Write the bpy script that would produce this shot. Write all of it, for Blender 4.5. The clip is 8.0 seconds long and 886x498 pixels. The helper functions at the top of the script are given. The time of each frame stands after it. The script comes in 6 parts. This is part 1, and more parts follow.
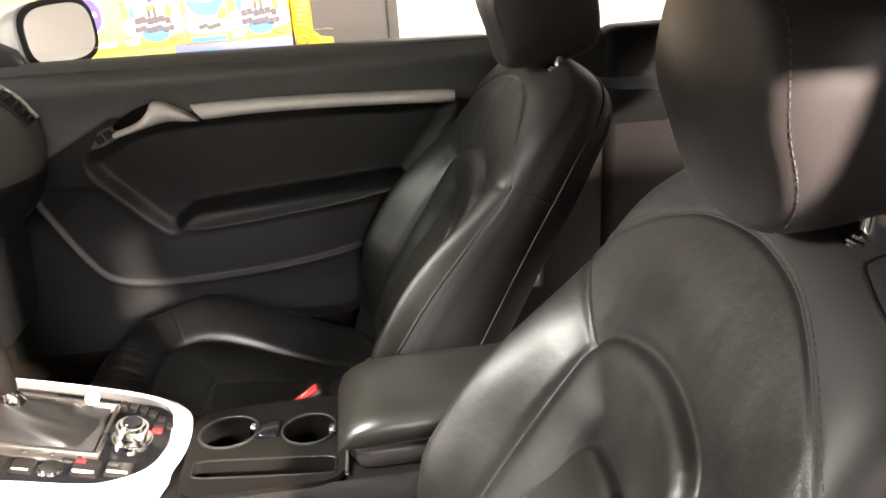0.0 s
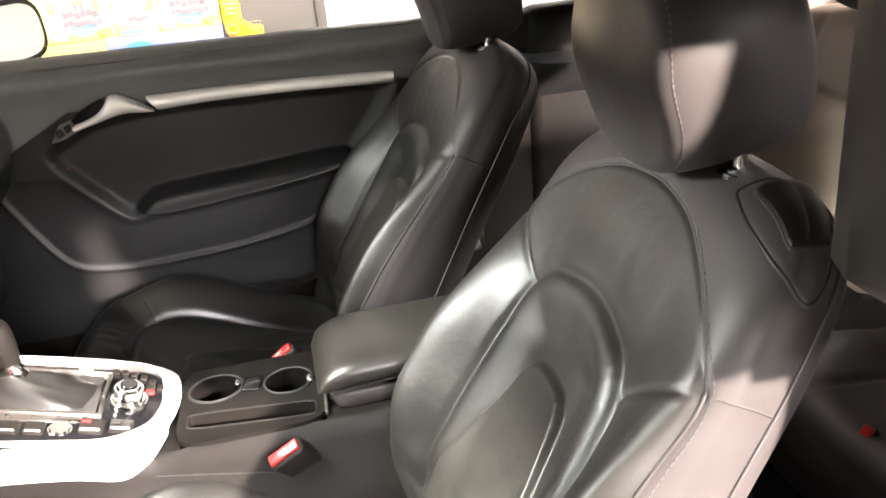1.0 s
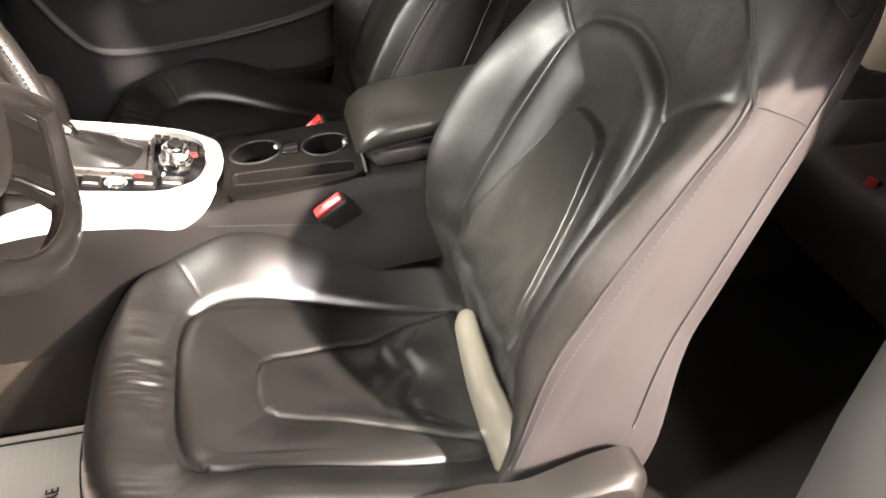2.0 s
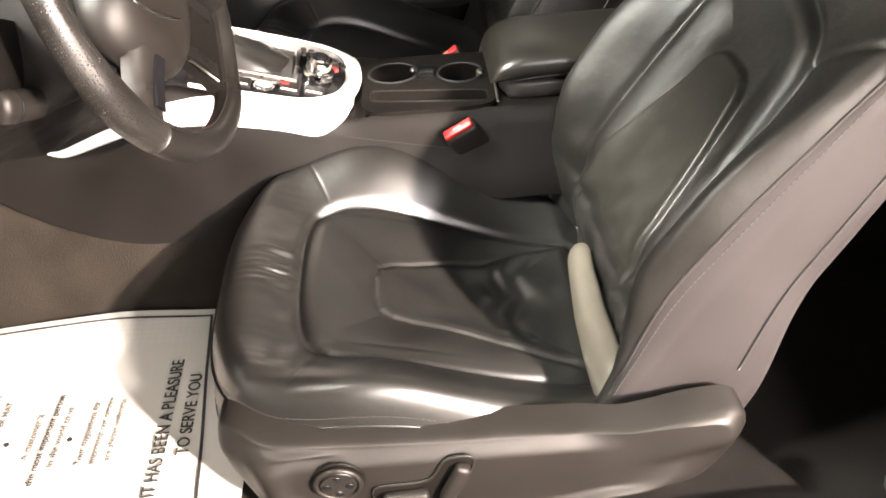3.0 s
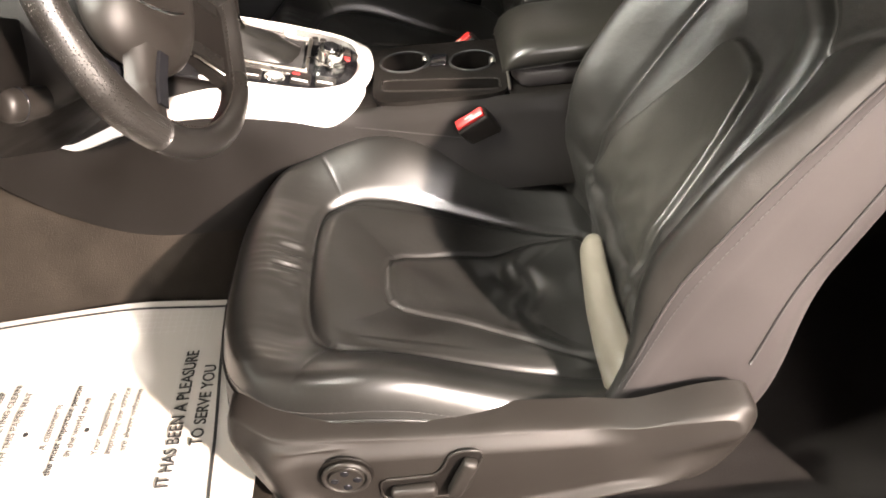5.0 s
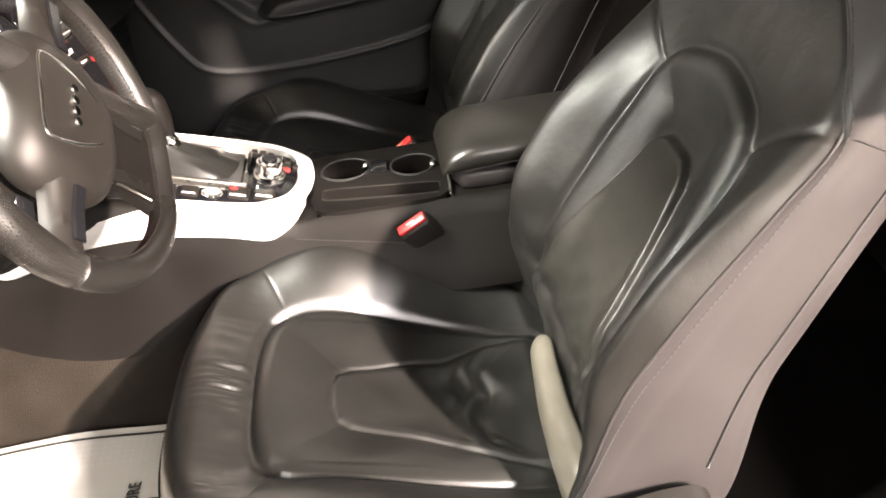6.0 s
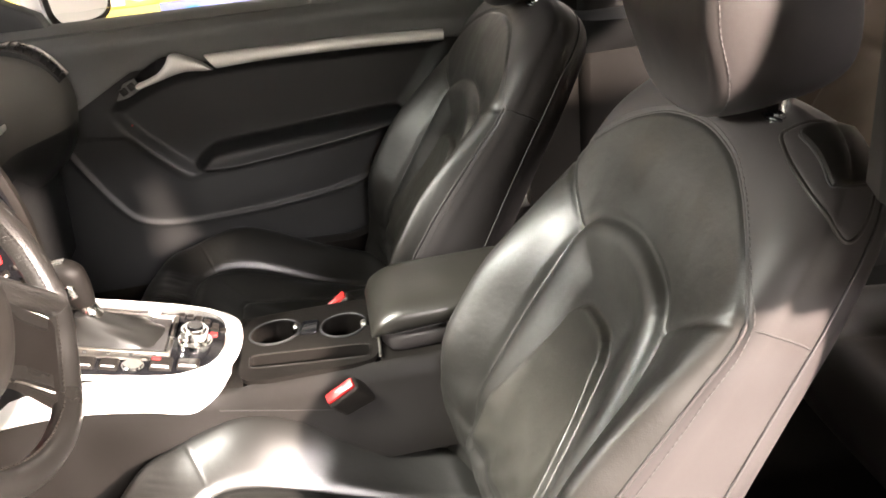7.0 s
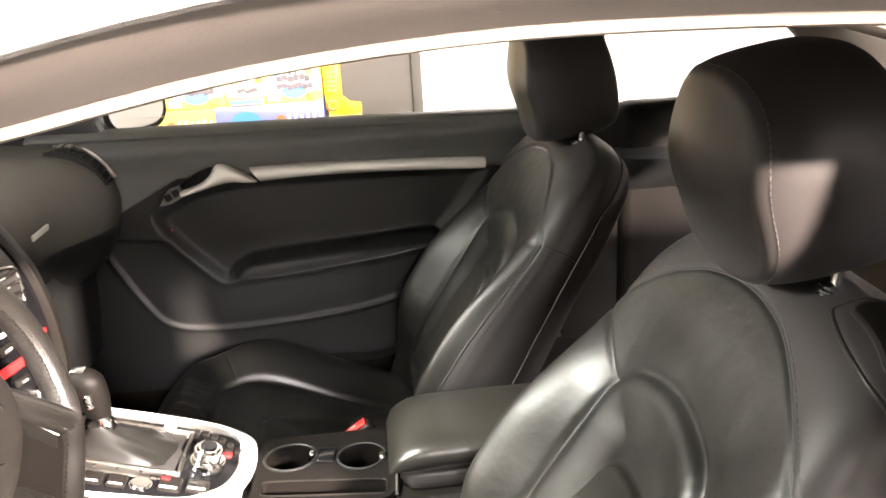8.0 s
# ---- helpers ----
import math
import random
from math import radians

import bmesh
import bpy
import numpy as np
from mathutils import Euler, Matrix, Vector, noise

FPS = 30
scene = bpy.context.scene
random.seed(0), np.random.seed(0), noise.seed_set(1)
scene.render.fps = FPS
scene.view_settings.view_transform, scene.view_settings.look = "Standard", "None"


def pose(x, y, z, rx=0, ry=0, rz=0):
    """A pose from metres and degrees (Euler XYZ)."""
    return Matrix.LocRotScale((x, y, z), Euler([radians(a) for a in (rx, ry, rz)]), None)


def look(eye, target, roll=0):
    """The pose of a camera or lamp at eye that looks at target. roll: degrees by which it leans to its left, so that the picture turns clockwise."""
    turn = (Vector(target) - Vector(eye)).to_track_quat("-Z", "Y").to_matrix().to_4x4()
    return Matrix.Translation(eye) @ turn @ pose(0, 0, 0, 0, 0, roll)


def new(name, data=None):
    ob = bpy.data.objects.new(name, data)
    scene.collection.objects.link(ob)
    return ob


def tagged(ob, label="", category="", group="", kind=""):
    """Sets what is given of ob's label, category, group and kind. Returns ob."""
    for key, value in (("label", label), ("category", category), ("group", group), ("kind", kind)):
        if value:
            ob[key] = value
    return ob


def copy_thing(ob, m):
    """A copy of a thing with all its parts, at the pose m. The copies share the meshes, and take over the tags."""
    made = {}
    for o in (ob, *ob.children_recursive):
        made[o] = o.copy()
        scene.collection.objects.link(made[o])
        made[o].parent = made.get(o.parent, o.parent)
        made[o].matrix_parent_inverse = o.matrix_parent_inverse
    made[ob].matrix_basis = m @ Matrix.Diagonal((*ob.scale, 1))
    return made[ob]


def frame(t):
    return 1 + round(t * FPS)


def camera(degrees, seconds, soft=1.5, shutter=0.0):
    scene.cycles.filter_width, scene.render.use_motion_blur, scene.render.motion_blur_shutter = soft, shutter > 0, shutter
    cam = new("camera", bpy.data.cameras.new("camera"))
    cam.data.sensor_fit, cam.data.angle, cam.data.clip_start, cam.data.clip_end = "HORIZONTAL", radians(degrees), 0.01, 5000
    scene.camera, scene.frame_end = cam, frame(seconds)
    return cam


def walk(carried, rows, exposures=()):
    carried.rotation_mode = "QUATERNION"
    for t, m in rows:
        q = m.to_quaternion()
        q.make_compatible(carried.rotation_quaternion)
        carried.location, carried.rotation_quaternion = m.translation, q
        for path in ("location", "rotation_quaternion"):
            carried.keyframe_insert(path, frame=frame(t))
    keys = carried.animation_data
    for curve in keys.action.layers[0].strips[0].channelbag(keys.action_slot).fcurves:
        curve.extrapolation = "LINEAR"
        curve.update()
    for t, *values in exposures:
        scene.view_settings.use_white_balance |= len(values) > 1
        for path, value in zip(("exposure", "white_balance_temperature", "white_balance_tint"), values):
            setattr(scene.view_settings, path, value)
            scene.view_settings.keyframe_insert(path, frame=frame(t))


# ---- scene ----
cam = camera(57.4, 8.0, 1.8)
PATH = [
    (0, (0.027, 0.219, 1.222), (0.191, 2.049, 0.433), -4.0),
    (0.5, (-0.003, 0.116, 1.239), (0.247, 1.909, 0.388), -6.0),
    (1, (-0.025, 0.07, 1.26), (0.293, 1.854, 0.415), -5.5),
    (1.5, (-0.069, 0.02, 1.222), (0.266, 1.727, 0.236), -4.4),
    (2, (-0.132, -0.019, 1.202), (0.151, 1.555, 0.002), -5.5),
    (2.2, (-0.126, -0.023, 1.196), (0.092, 1.549, -0.021), -5.9),
    (3.3, (-0.201, -0.099, 1.181), (-0.204, 1.445, -0.09), -4.1),
    (3.5, (-0.191, -0.103, 1.18), (-0.235, 1.433, -0.1), -5.1),
    (4, (-0.169, -0.086, 1.18), (-0.239, 1.434, -0.119), -5.6),
    (4.2, (-0.177, -0.093, 1.177), (-0.235, 1.425, -0.123), -5.1),
    (5.3, (-0.157, -0.055, 1.199), (-0.15, 1.496, -0.064), -5.8),
    (5.5, (-0.155, -0.049, 1.204), (-0.125, 1.524, -0.031), -5.8),
    (6, (-0.115, -0.029, 1.197), (-0.045, 1.621, 0.07), -7.1),
    (6.5, (-0.071, 0.0, 1.234), (0.071, 1.705, 0.197), -7.8),
    (7, (-0.044, 0.021, 1.254), (0.153, 1.793, 0.348), -6.8),
    (7.5, (-0.038, 0.044, 1.28), (0.198, 1.885, 0.536), -5.4),
    (8, (-0.037, 0.061, 1.281), (0.117, 1.944, 0.624), -3.3),
]
walk(cam, [(t, look(eye, target, roll)) for t, eye, target, roll in PATH],
     [(0, 0.32, 6550, 10), (0.5, 0.64, 6280, 10), (1, 0.92, 6350, 10), (1.5, 0.45, 6450, 10), (2, 0.20, 6550, 10), (3.5, -0.16, 6620, 10), (4.2, -0.16, 6620, 10), (5.5, -0.10, 6700, 10),
      (6, 0.02, 6620, 10), (6.5, 0.22, 6600, 10), (7, 0.58, 6600, 10), (7.5, 0.76, 6600, 10), (8, 0.64, 6600, 10)])


# ---- world and lamps ----
world = bpy.data.worlds.new("world")
scene.world = world
world.use_nodes = True
WN = world.node_tree.nodes
WN["Background"].inputs[0].default_value = (1.0, 0.95, 0.88, 1)
WN["Background"].inputs[1].default_value = 0.25


def area_lamp(name, eye, target, size, power, colour=(1, 0.91, 0.86), size_y=None, spread=180):
    data = bpy.data.lights.new(name, "AREA")
    data.energy, data.color, data.size, data.spread = power, colour, size, radians(spread)
    if size_y:
        data.shape, data.size_y = "RECTANGLE", size_y
    ob = new(name, data)
    ob.matrix_world = look(eye, target)
    return ob


area_lamp("ceiling_spot_key", (3.00, -3.35, 2.86), (0.0, 0.8, 0.6), 0.16, 270, (1, 0.82, 0.71), size_y=0.16, spread=50)
area_lamp("ceiling_lamp_front", (-4.0, 0.60, 2.62), (0.2, 0.70, 0.75), 1.2, 12, (1.0, 0.99, 0.90), size_y=0.5, spread=22)
area_lamp("ceiling_lamp_bonnet", (-1.9, 0.30, 3.05), (0.10, 0.62, 0.5), 1.0, 30, (1.0, 0.97, 0.88), size_y=0.4, spread=30)
# ahead, rear, side and near: unseen lamps added as fill and wall bounce
area_lamp("fill_lamp_ahead", (-3.7, -0.4, 3.1), (-5.0, -0.4, 1.3), 2.2, 150, (0.94, 1.0, 0.93), size_y=0.4, spread=130)
area_lamp("fill_lamp_rear", (3.7, 0.4, 3.05), (2.7, 0.5, 0.8), 3.0, 430, size_y=0.4, spread=120)
area_lamp("fill_lamp_side", (1.9, -3.3, 3.1), (1.9, -4.5, 1.0), 3.0, 330, size_y=0.4, spread=120)
area_lamp("fill_lamp_near", (1.1, -4.1, 3.1), (0.1, 0.8, 0.8), 1.6, 105, (1, 0.94, 0.94), size_y=0.4, spread=100)
area_lamp("ceiling_lamp_door", (2.5, -2.3, 3.0), (-0.1, 0.8, 0.7), 0.30, 70, (1, 0.93, 0.90), size_y=0.30, spread=60)
area_lamp("ceiling_lamp_far", (0.3, 3.4, 3.05), (0.3, 4.6, 0.8), 3.0, 75, size_y=0.4, spread=100)

# ---- materials ----


def material(name, colour, rough=0.5, metal=0.0, vary=0.25, grain=900.0, bump=0.15, patch=6.0, spec=0.5, coat=0.0,
             rough_vary=0.12, kind="noise", wrinkle=0.0):
    m = bpy.data.materials.new(name)
    m.use_nodes = True
    nt = m.node_tree
    n, l = nt.nodes, nt.links
    b = n["Principled BSDF"]
    b.inputs["Metallic"].default_value = metal
    b.inputs["Specular IOR Level"].default_value = spec
    b.inputs["Coat Weight"].default_value = coat
    b.inputs["Coat Roughness"].default_value = 0.12
    tc = n.new("ShaderNodeTexCoord")
    big = n.new("ShaderNodeTexNoise")
    big.inputs["Scale"].default_value = patch
    big.inputs["Detail"].default_value = 3
    l.new(tc.outputs["Object"], big.inputs["Vector"])
    mix = n.new("ShaderNodeMix")
    mix.data_type = "RGBA"
    mix.inputs[6].default_value = (*[c * (1 - vary) for c in colour], 1)
    mix.inputs[7].default_value = (*[min(1, c * (1 + vary)) for c in colour], 1)
    l.new(big.outputs["Fac"], mix.inputs[0])
    l.new(mix.outputs[2], b.inputs["Base Color"])
    mr = n.new("ShaderNodeMapRange")
    mr.inputs["From Min"].default_value, mr.inputs["From Max"].default_value = 0.3, 0.7
    mr.inputs["To Min"].default_value = max(0.02, rough - rough_vary)
    mr.inputs["To Max"].default_value = min(1, rough + rough_vary)
    l.new(big.outputs["Fac"], mr.inputs["Value"])
    l.new(mr.outputs["Result"], b.inputs["Roughness"])
    if bump:
        if kind == "leather":
            fine = n.new("ShaderNodeTexVoronoi")
            fine.feature = "DISTANCE_TO_EDGE"
            fine.inputs["Scale"].default_value = grain
            out = fine.outputs["Distance"]
        else:
            fine = n.new("ShaderNodeTexNoise")
            fine.inputs["Scale"].default_value = grain
            fine.inputs["Detail"].default_value = 4
            out = fine.outputs["Fac"]
        l.new(tc.outputs["Object"], fine.inputs["Vector"])
        bp = n.new("ShaderNodeBump")
        bp.inputs["Strength"].default_value = bump
        bp.inputs["Distance"].default_value = 0.001
        l.new(out, bp.inputs["Height"])
        l.new(bp.outputs["Normal"], b.inputs["Normal"])
        if wrinkle:
            mid = n.new("ShaderNodeTexNoise")
            mid.inputs["Scale"].default_value = 55
            mid.inputs["Detail"].default_value = 2
            l.new(tc.outputs["Object"], mid.inputs["Vector"])
            b2 = n.new("ShaderNodeBump")
            b2.inputs["Strength"].default_value = wrinkle
            b2.inputs["Distance"].default_value = 0.003
            l.new(mid.outputs["Fac"], b2.inputs["Height"])
            l.new(b2.outputs["Normal"], bp.inputs["Normal"])
    return m


def plain(name, colour, rough=0.5, metal=0.0, emit=0.0):
    m = bpy.data.materials.new(name)
    m.use_nodes = True
    b = m.node_tree.nodes["Principled BSDF"]
    b.inputs["Base Color"].default_value = (*colour, 1)
    b.inputs["Roughness"].default_value = rough
    b.inputs["Metallic"].default_value = metal
    if emit:
        b.inputs["Emission Color"].default_value = (*colour, 1)
        b.inputs["Emission Strength"].default_value = emit
    return m


LEATHER = material("black_leather", (0.0086, 0.0081, 0.0071), 0.45, vary=0.4, grain=420, bump=0.22, patch=9, spec=0.52, kind="leather", wrinkle=0.30)
ARM_LEATHER = material("worn_armrest_leather", (0.0125, 0.0117, 0.0098), 0.36, vary=0.25, grain=420, bump=0.10, patch=12, spec=0.5, kind="leather", wrinkle=0.08, rough_vary=0.03)
SHINY_LEATHER = material("shiny_black_leather", (0.0086, 0.0085, 0.0078), 0.335, vary=0.35, grain=500, bump=0.06, patch=11, kind="leather", wrinkle=0.12, rough_vary=0.03, spec=0.78)
WORN_LEATHER = material("worn_leather", (0.0175, 0.0166, 0.0143), 0.37, vary=0.5, grain=650, bump=0.35, patch=45, spec=0.45, rough_vary=0.06, wrinkle=0.2)
# lighter than LEATHER: light on flanks and headrest put into the base colour
LIT_SIDE_LEATHER = material("lit_side_leather", (0.0245, 0.0220, 0.0220), 0.48, vary=0.2, grain=500, bump=0.07, patch=7, spec=0.25, kind="leather", wrinkle=0.06)
PLASTIC = material("black_plastic", (0.0105, 0.0092, 0.0081), 0.42, vary=0.2, grain=1500, bump=0.2, patch=8, spec=0.28)
DARK_PLASTIC = material("dark_grained_plastic", (0.0050, 0.0043, 0.0038), 0.52, vary=0.25, grain=1400, bump=0.25, patch=9, spec=0.13)
# light on the upper door painted as grey; also the grey switch plate
LIT_PAD_GREY_PLATE = material("lit_door_pad_and_grey_plate", (0.105, 0.106, 0.103), 0.46, vary=0.2, grain=1300, bump=0.3, patch=5, spec=0.3)
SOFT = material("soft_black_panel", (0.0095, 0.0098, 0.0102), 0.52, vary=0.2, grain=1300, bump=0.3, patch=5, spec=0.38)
# lighter than the black pad is: windscreen light put into the colour
LIT_DASH_PAD = material("lit_dashboard_pad", (0.085, 0.082, 0.074), 0.6, vary=0.15, grain=900, bump=0.3, patch=5, spec=0.2)
DARK = material("dark_cloth", (0.010, 0.0095, 0.0095), 0.85, vary=0.3, grain=900, bump=0.3)
GLOSS = plain("gloss_black", (0.006, 0.006, 0.007), 0.12)
ALU = material("brushed_aluminium", (0.74, 0.72, 0.69), 0.46, metal=0.4, vary=0.05, grain=700, bump=0.05, patch=14)
CHROME = plain("chrome", (0.85, 0.84, 0.82), 0.10, 1.0)
CARPET = material("brown_carpet", (0.0175, 0.0148, 0.0122), 0.95, vary=0.6, grain=420, bump=1.0, patch=13, spec=0.03)
BLACK_CARPET = material("black_carpet", (0.011, 0.010, 0.0095), 0.95, vary=0.3, grain=700, bump=0.9, patch=18, spec=0.03)
PAPER = material("white_paper", (0.50, 0.475, 0.43), 0.75, vary=0.05, grain=60, bump=0.2, patch=12)
INK = plain("black_ink", (0.02, 0.02, 0.02), 0.7)
FADED_INK = plain("faded_ink", (0.10, 0.095, 0.09), 0.7)
GRID_INK = plain("pale_ink", (0.55, 0.53, 0.50), 0.7)
RED = material("red_plastic", (0.45, 0.018, 0.018), 0.38, vary=0.1, bump=0.0)
RED_LIT = plain("red_lit_display", (0.9, 0.02, 0.02), 0.4, emit=2.0)
PAINT = material("white_car_paint", (0.80, 0.80, 0.80), 0.22, vary=0.02, bump=0.0, coat=0.8, rough_vary=0.03)
LINER = material("light_grey_headliner", (0.15, 0.134, 0.115), 0.85, vary=0.06, grain=900, bump=0.25)
RUBBER = material("grey_rubber_seal", (0.085, 0.075, 0.068), 0.6, vary=0.15, grain=600, bump=0.15)
STITCH = plain("grey_thread", (0.036, 0.034, 0.034), 0.7)
PIPING = plain("grey_piping", (0.016, 0.015, 0.015), 0.6)
STEEL = material("steel", (0.45, 0.43, 0.40), 0.35, metal=1.0, vary=0.2, patch=30, bump=0.05)
COPPER = material("coppery_bolt", (0.32, 0.14, 0.06), 0.4, metal=0.6, vary=0.2, patch=30, bump=0.05)
DIM_WALL = material("grey_wall_paint", (0.42, 0.40, 0.37), 0.7, vary=0.05, grain=300, bump=0.05, patch=1.5)
WALL = material("white_wall_paint", (0.86, 0.84, 0.80), 0.7, vary=0.03, grain=300, bump=0.05, patch=1.5)
PANEL_GREY = material("grey_door_paint", (0.055, 0.052, 0.047), 0.55, vary=0.06, grain=400, bump=0.05, patch=2)
CONCRETE = material("grey_floor", (0.09, 0.085, 0.08), 0.5, vary=0.2, grain=40, bump=0.1, patch=2)
YELLOW = material("yellow_plastic", (0.86, 0.52, 0.02), 0.38, vary=0.06, bump=0.0)
MIRROR = plain("mirror_glass", (0.9, 0.9, 0.9), 0.02, 1.0)


def glass_material():
    m = bpy.data.materials.new("window_glass")
    m.use_nodes = True
    b = m.node_tree.nodes["Principled BSDF"]
    b.inputs["Base Color"].default_value = (0.95, 0.97, 0.96, 1)
    b.inputs["Roughness"].default_value = 0.0
    b.inputs["Transmission Weight"].default_value = 1.0
    b.inputs["IOR"].default_value = 1.02
    return m


# beige base carries the warm light that falls on the rear leather
LIT_REAR_LEATHER = material("lit_rear_seat_leather", (0.165, 0.130, 0.104), 0.5, vary=0.25, grain=420, bump=0.1, patch=8, spec=0.35, kind="leather", wrinkle=0.15)
# worn foot roll: the pale base stands in for a lamp's highlight
HIGHLIGHT_LEATHER = material("worn_highlight_leather", (0.092, 0.083, 0.067), 0.30, vary=0.3, grain=420, bump=0.10, patch=14, spec=0.6, kind="leather", wrinkle=0.12, rough_vary=0.03, coat=0.4)
GLASS = glass_material()
JAMB = material("grey_jamb_paint", (0.030, 0.0285, 0.027), 0.45, vary=0.1, grain=300, bump=0.05, patch=6, spec=0.4)

# ---- mesh helpers ----


def mesh_of(name, verts, faces, smooth=True):
    me = bpy.data.meshes.new(name)
    me.from_pydata([tuple(map(float, v)) for v in verts], [], faces)
    me.validate()
    if smooth:
        me.shade_smooth()
    return me


def part(name, me, mat, parent=None, label="", m=None):
    """Links a mesh (or bmesh) as one object under a thing or a part."""
    if isinstance(me, bmesh.types.BMesh):
        data = bpy.data.meshes.new(name)
        me.to_mesh(data)
        me.free()
        me = data
    ob = new(name, me)
    if mat and not me.materials:
        me.materials.append(mat)
    if parent:
        ob.parent = parent
    if m is not None:
        ob.matrix_basis = m
    if label:
        ob["label"] = label
    return ob


def thing(name, label, category, m=None, group="", kind=""):
    ob = new(name)
    ob.empty_display_size = 0.05
    if m is not None:
        ob.matrix_basis = m
    return tagged(ob, label, category, group, kind)


def smooth_bm(bm, limit=40):
    for f in bm.faces:
        f.smooth = True
    for e in bm.edges:
        if len(e.link_faces) == 2 and e.calc_face_angle(0) > radians(limit):
            e.smooth = False
    return bm


def block(size, at=(0, 0, 0), bevel=0.004, seg=3, m=None):
    """A bevelled box, sides by size, centred at the place."""
    bm = bmesh.new()
    bmesh.ops.create_cube(bm, size=1)
    bmesh.ops.scale(bm, vec=size, verts=bm.verts)
    if bevel:
        bmesh.ops.bevel(bm, geom=bm.edges[:], offset=min(bevel, min(size) * 0.49), segments=seg, profile=0.5, affect="EDGES")
    if m is not None:
        bmesh.ops.transform(bm, matrix=m, verts=bm.verts)
    bmesh.ops.translate(bm, vec=at, verts=bm.verts)
    return smooth_bm(bm)


def prism(outline, depth, plane="xz", at=0.0, bevel=0.004, seg=3):
    """A plate with that outline in a plane, from at to at + depth along the third axis, with bevelled edges."""
    bm = bmesh.new()
    put = {"xz": lambda a, b: (a, at, b), "xy": lambda a, b: (a, b, at), "yz": lambda a, b: (at, a, b)}[plane]
    axis = {"xz": (0, depth, 0), "xy": (0, 0, depth), "yz": (depth, 0, 0)}[plane]
    f = bm.faces.new([bm.verts.new(put(a, b)) for a, b in outline])
    r = bmesh.ops.extrude_face_region(bm, geom=[f])
    bmesh.ops.translate(bm, vec=axis, verts=[v for v in r["geom"] if isinstance(v, bmesh.types.BMVert)])
    bmesh.ops.recalc_face_normals(bm, faces=bm.faces[:])
    if bevel:
        bmesh.ops.bevel(bm, geom=bm.edges[:], offset=bevel, segments=seg, profile=0.5, affect="EDGES")
    return smooth_bm(bm)


def curve_through(points, count, closed=False):
    """Evenly spread points on a smooth (Catmull-Rom) line through the given ones."""
    p = np.array(points, float)
    n = len(p)
    out = []
    spans = n if closed else n - 1
    for i in range(spans):
        if closed:
            a, b, c, d = p[(i - 1) % n], p[i], p[(i + 1) % n], p[(i + 2) % n]
        else:
            b, c = p[i], p[i + 1]
            a = p[i - 1] if i else 2 * b - c
            d = p[i + 2] if i + 2 < n else 2 * c - b
        for t in np.linspace(0, 1, 24, endpoint=False):
            out.append(0.5 * (2 * b + (c - a) * t + (2 * a - 5 * b + 4 * c - d) * t * t + (3 * b - a - 3 * c + d) * t ** 3))
    if closed:
        out.append(out[0])
    else:
        out.append(p[-1])
    out = np.array(out)
    run = np.concatenate([[0], np.cumsum(np.linalg.norm(np.diff(out, axis=0), axis=1))])
    want = np.linspace(0, run[-1], count + (1 if closed else 0))
    res = np.stack([np.interp(want, run, out[:, k]) for k in range(p.shape[1])], 1)
    return res[:-1] if closed else res


def tube(points, radius, sides=10, closed=False, flat=1.0, up=(0, 0, 1)):
    """A round rod along points; radius may be one number or one for each point; flat squeezes it along up."""
    p = np.array(points, float)
    n = len(p)
    rad = np.full(n, radius) if np.isscalar(radius) else np.array(radius)
    if closed:
        tan = np.roll(p, -1, 0) - np.roll(p, 1, 0)
    else:
        tan = np.gradient(p, axis=0)
    tan /= np.linalg.norm(tan, axis=1)[:, None] + 1e-9
    u = np.array(up, float)
    verts, faces = [], []
    for i in range(n):
        a = np.cross(tan[i], u)
        if np.linalg.norm(a) < 1e-3:
            a = np.cross(tan[i], (1, 0.1, 0))
        a /= np.linalg.norm(a)
        b = np.cross(a, tan[i])
        for k in range(sides):
            w = 2 * np.pi * k / sides
            verts.append(p[i] + rad[i] * (np.cos(w) * a + flat * np.sin(w) * b))
    for i in range(n if closed else n - 1):
        j = (i + 1) % n
        for k in range(sides):
            q = (k + 1) % sides
            faces.append((i * sides + k, j * sides + k, j * sides + q, i * sides + q))
    if not closed:
        faces.append(tuple(range(sides))[::-1])
        faces.append(tuple((n - 1) * sides + k for k in range(sides)))
    return mesh_of("tube", verts, faces)


def loft(sections, closed_ends=True, ring=True):
    """A skin over sections that have equal numbers of points."""
    n, k = len(sections), len(sections[0])
    verts = [v for s in sections for v in s]
    faces = []
    for i in range(n - 1):
        for a in range(k if ring else k - 1):
            b = (a + 1) % k
            faces.append((i * k + a, i * k + b, (i + 1) * k + b, (i + 1) * k + a))
    if closed_ends and ring:
        faces.append(tuple(range(k))[::-1])
        faces.append(tuple((n - 1) * k + a for a in range(k)))
    me = mesh_of("loft", verts, faces)
    bm = bmesh.new()
    bm.from_mesh(me)
    bmesh.ops.recalc_face_normals(bm, faces=bm.faces[:])
    bpy.data.meshes.remove(me)
    return smooth_bm(bm, 50)


def sheet(fn, nu, nv):
    """A grid of fn(u, v), u and v from 0 to 1."""
    verts = [fn(i / (nu - 1), j / (nv - 1)) for i in range(nu) for j in range(nv)]
    faces = [(i * nv + j, (i + 1) * nv + j, (i + 1) * nv + j + 1, i * nv + j + 1) for i in range(nu - 1) for j in range(nv - 1)]
    return mesh_of("sheet", verts, faces)


def step(x, a, b):
    t = np.clip((x - a) / (b - a), 0, 1)
    return t * t * (3 - 2 * t)


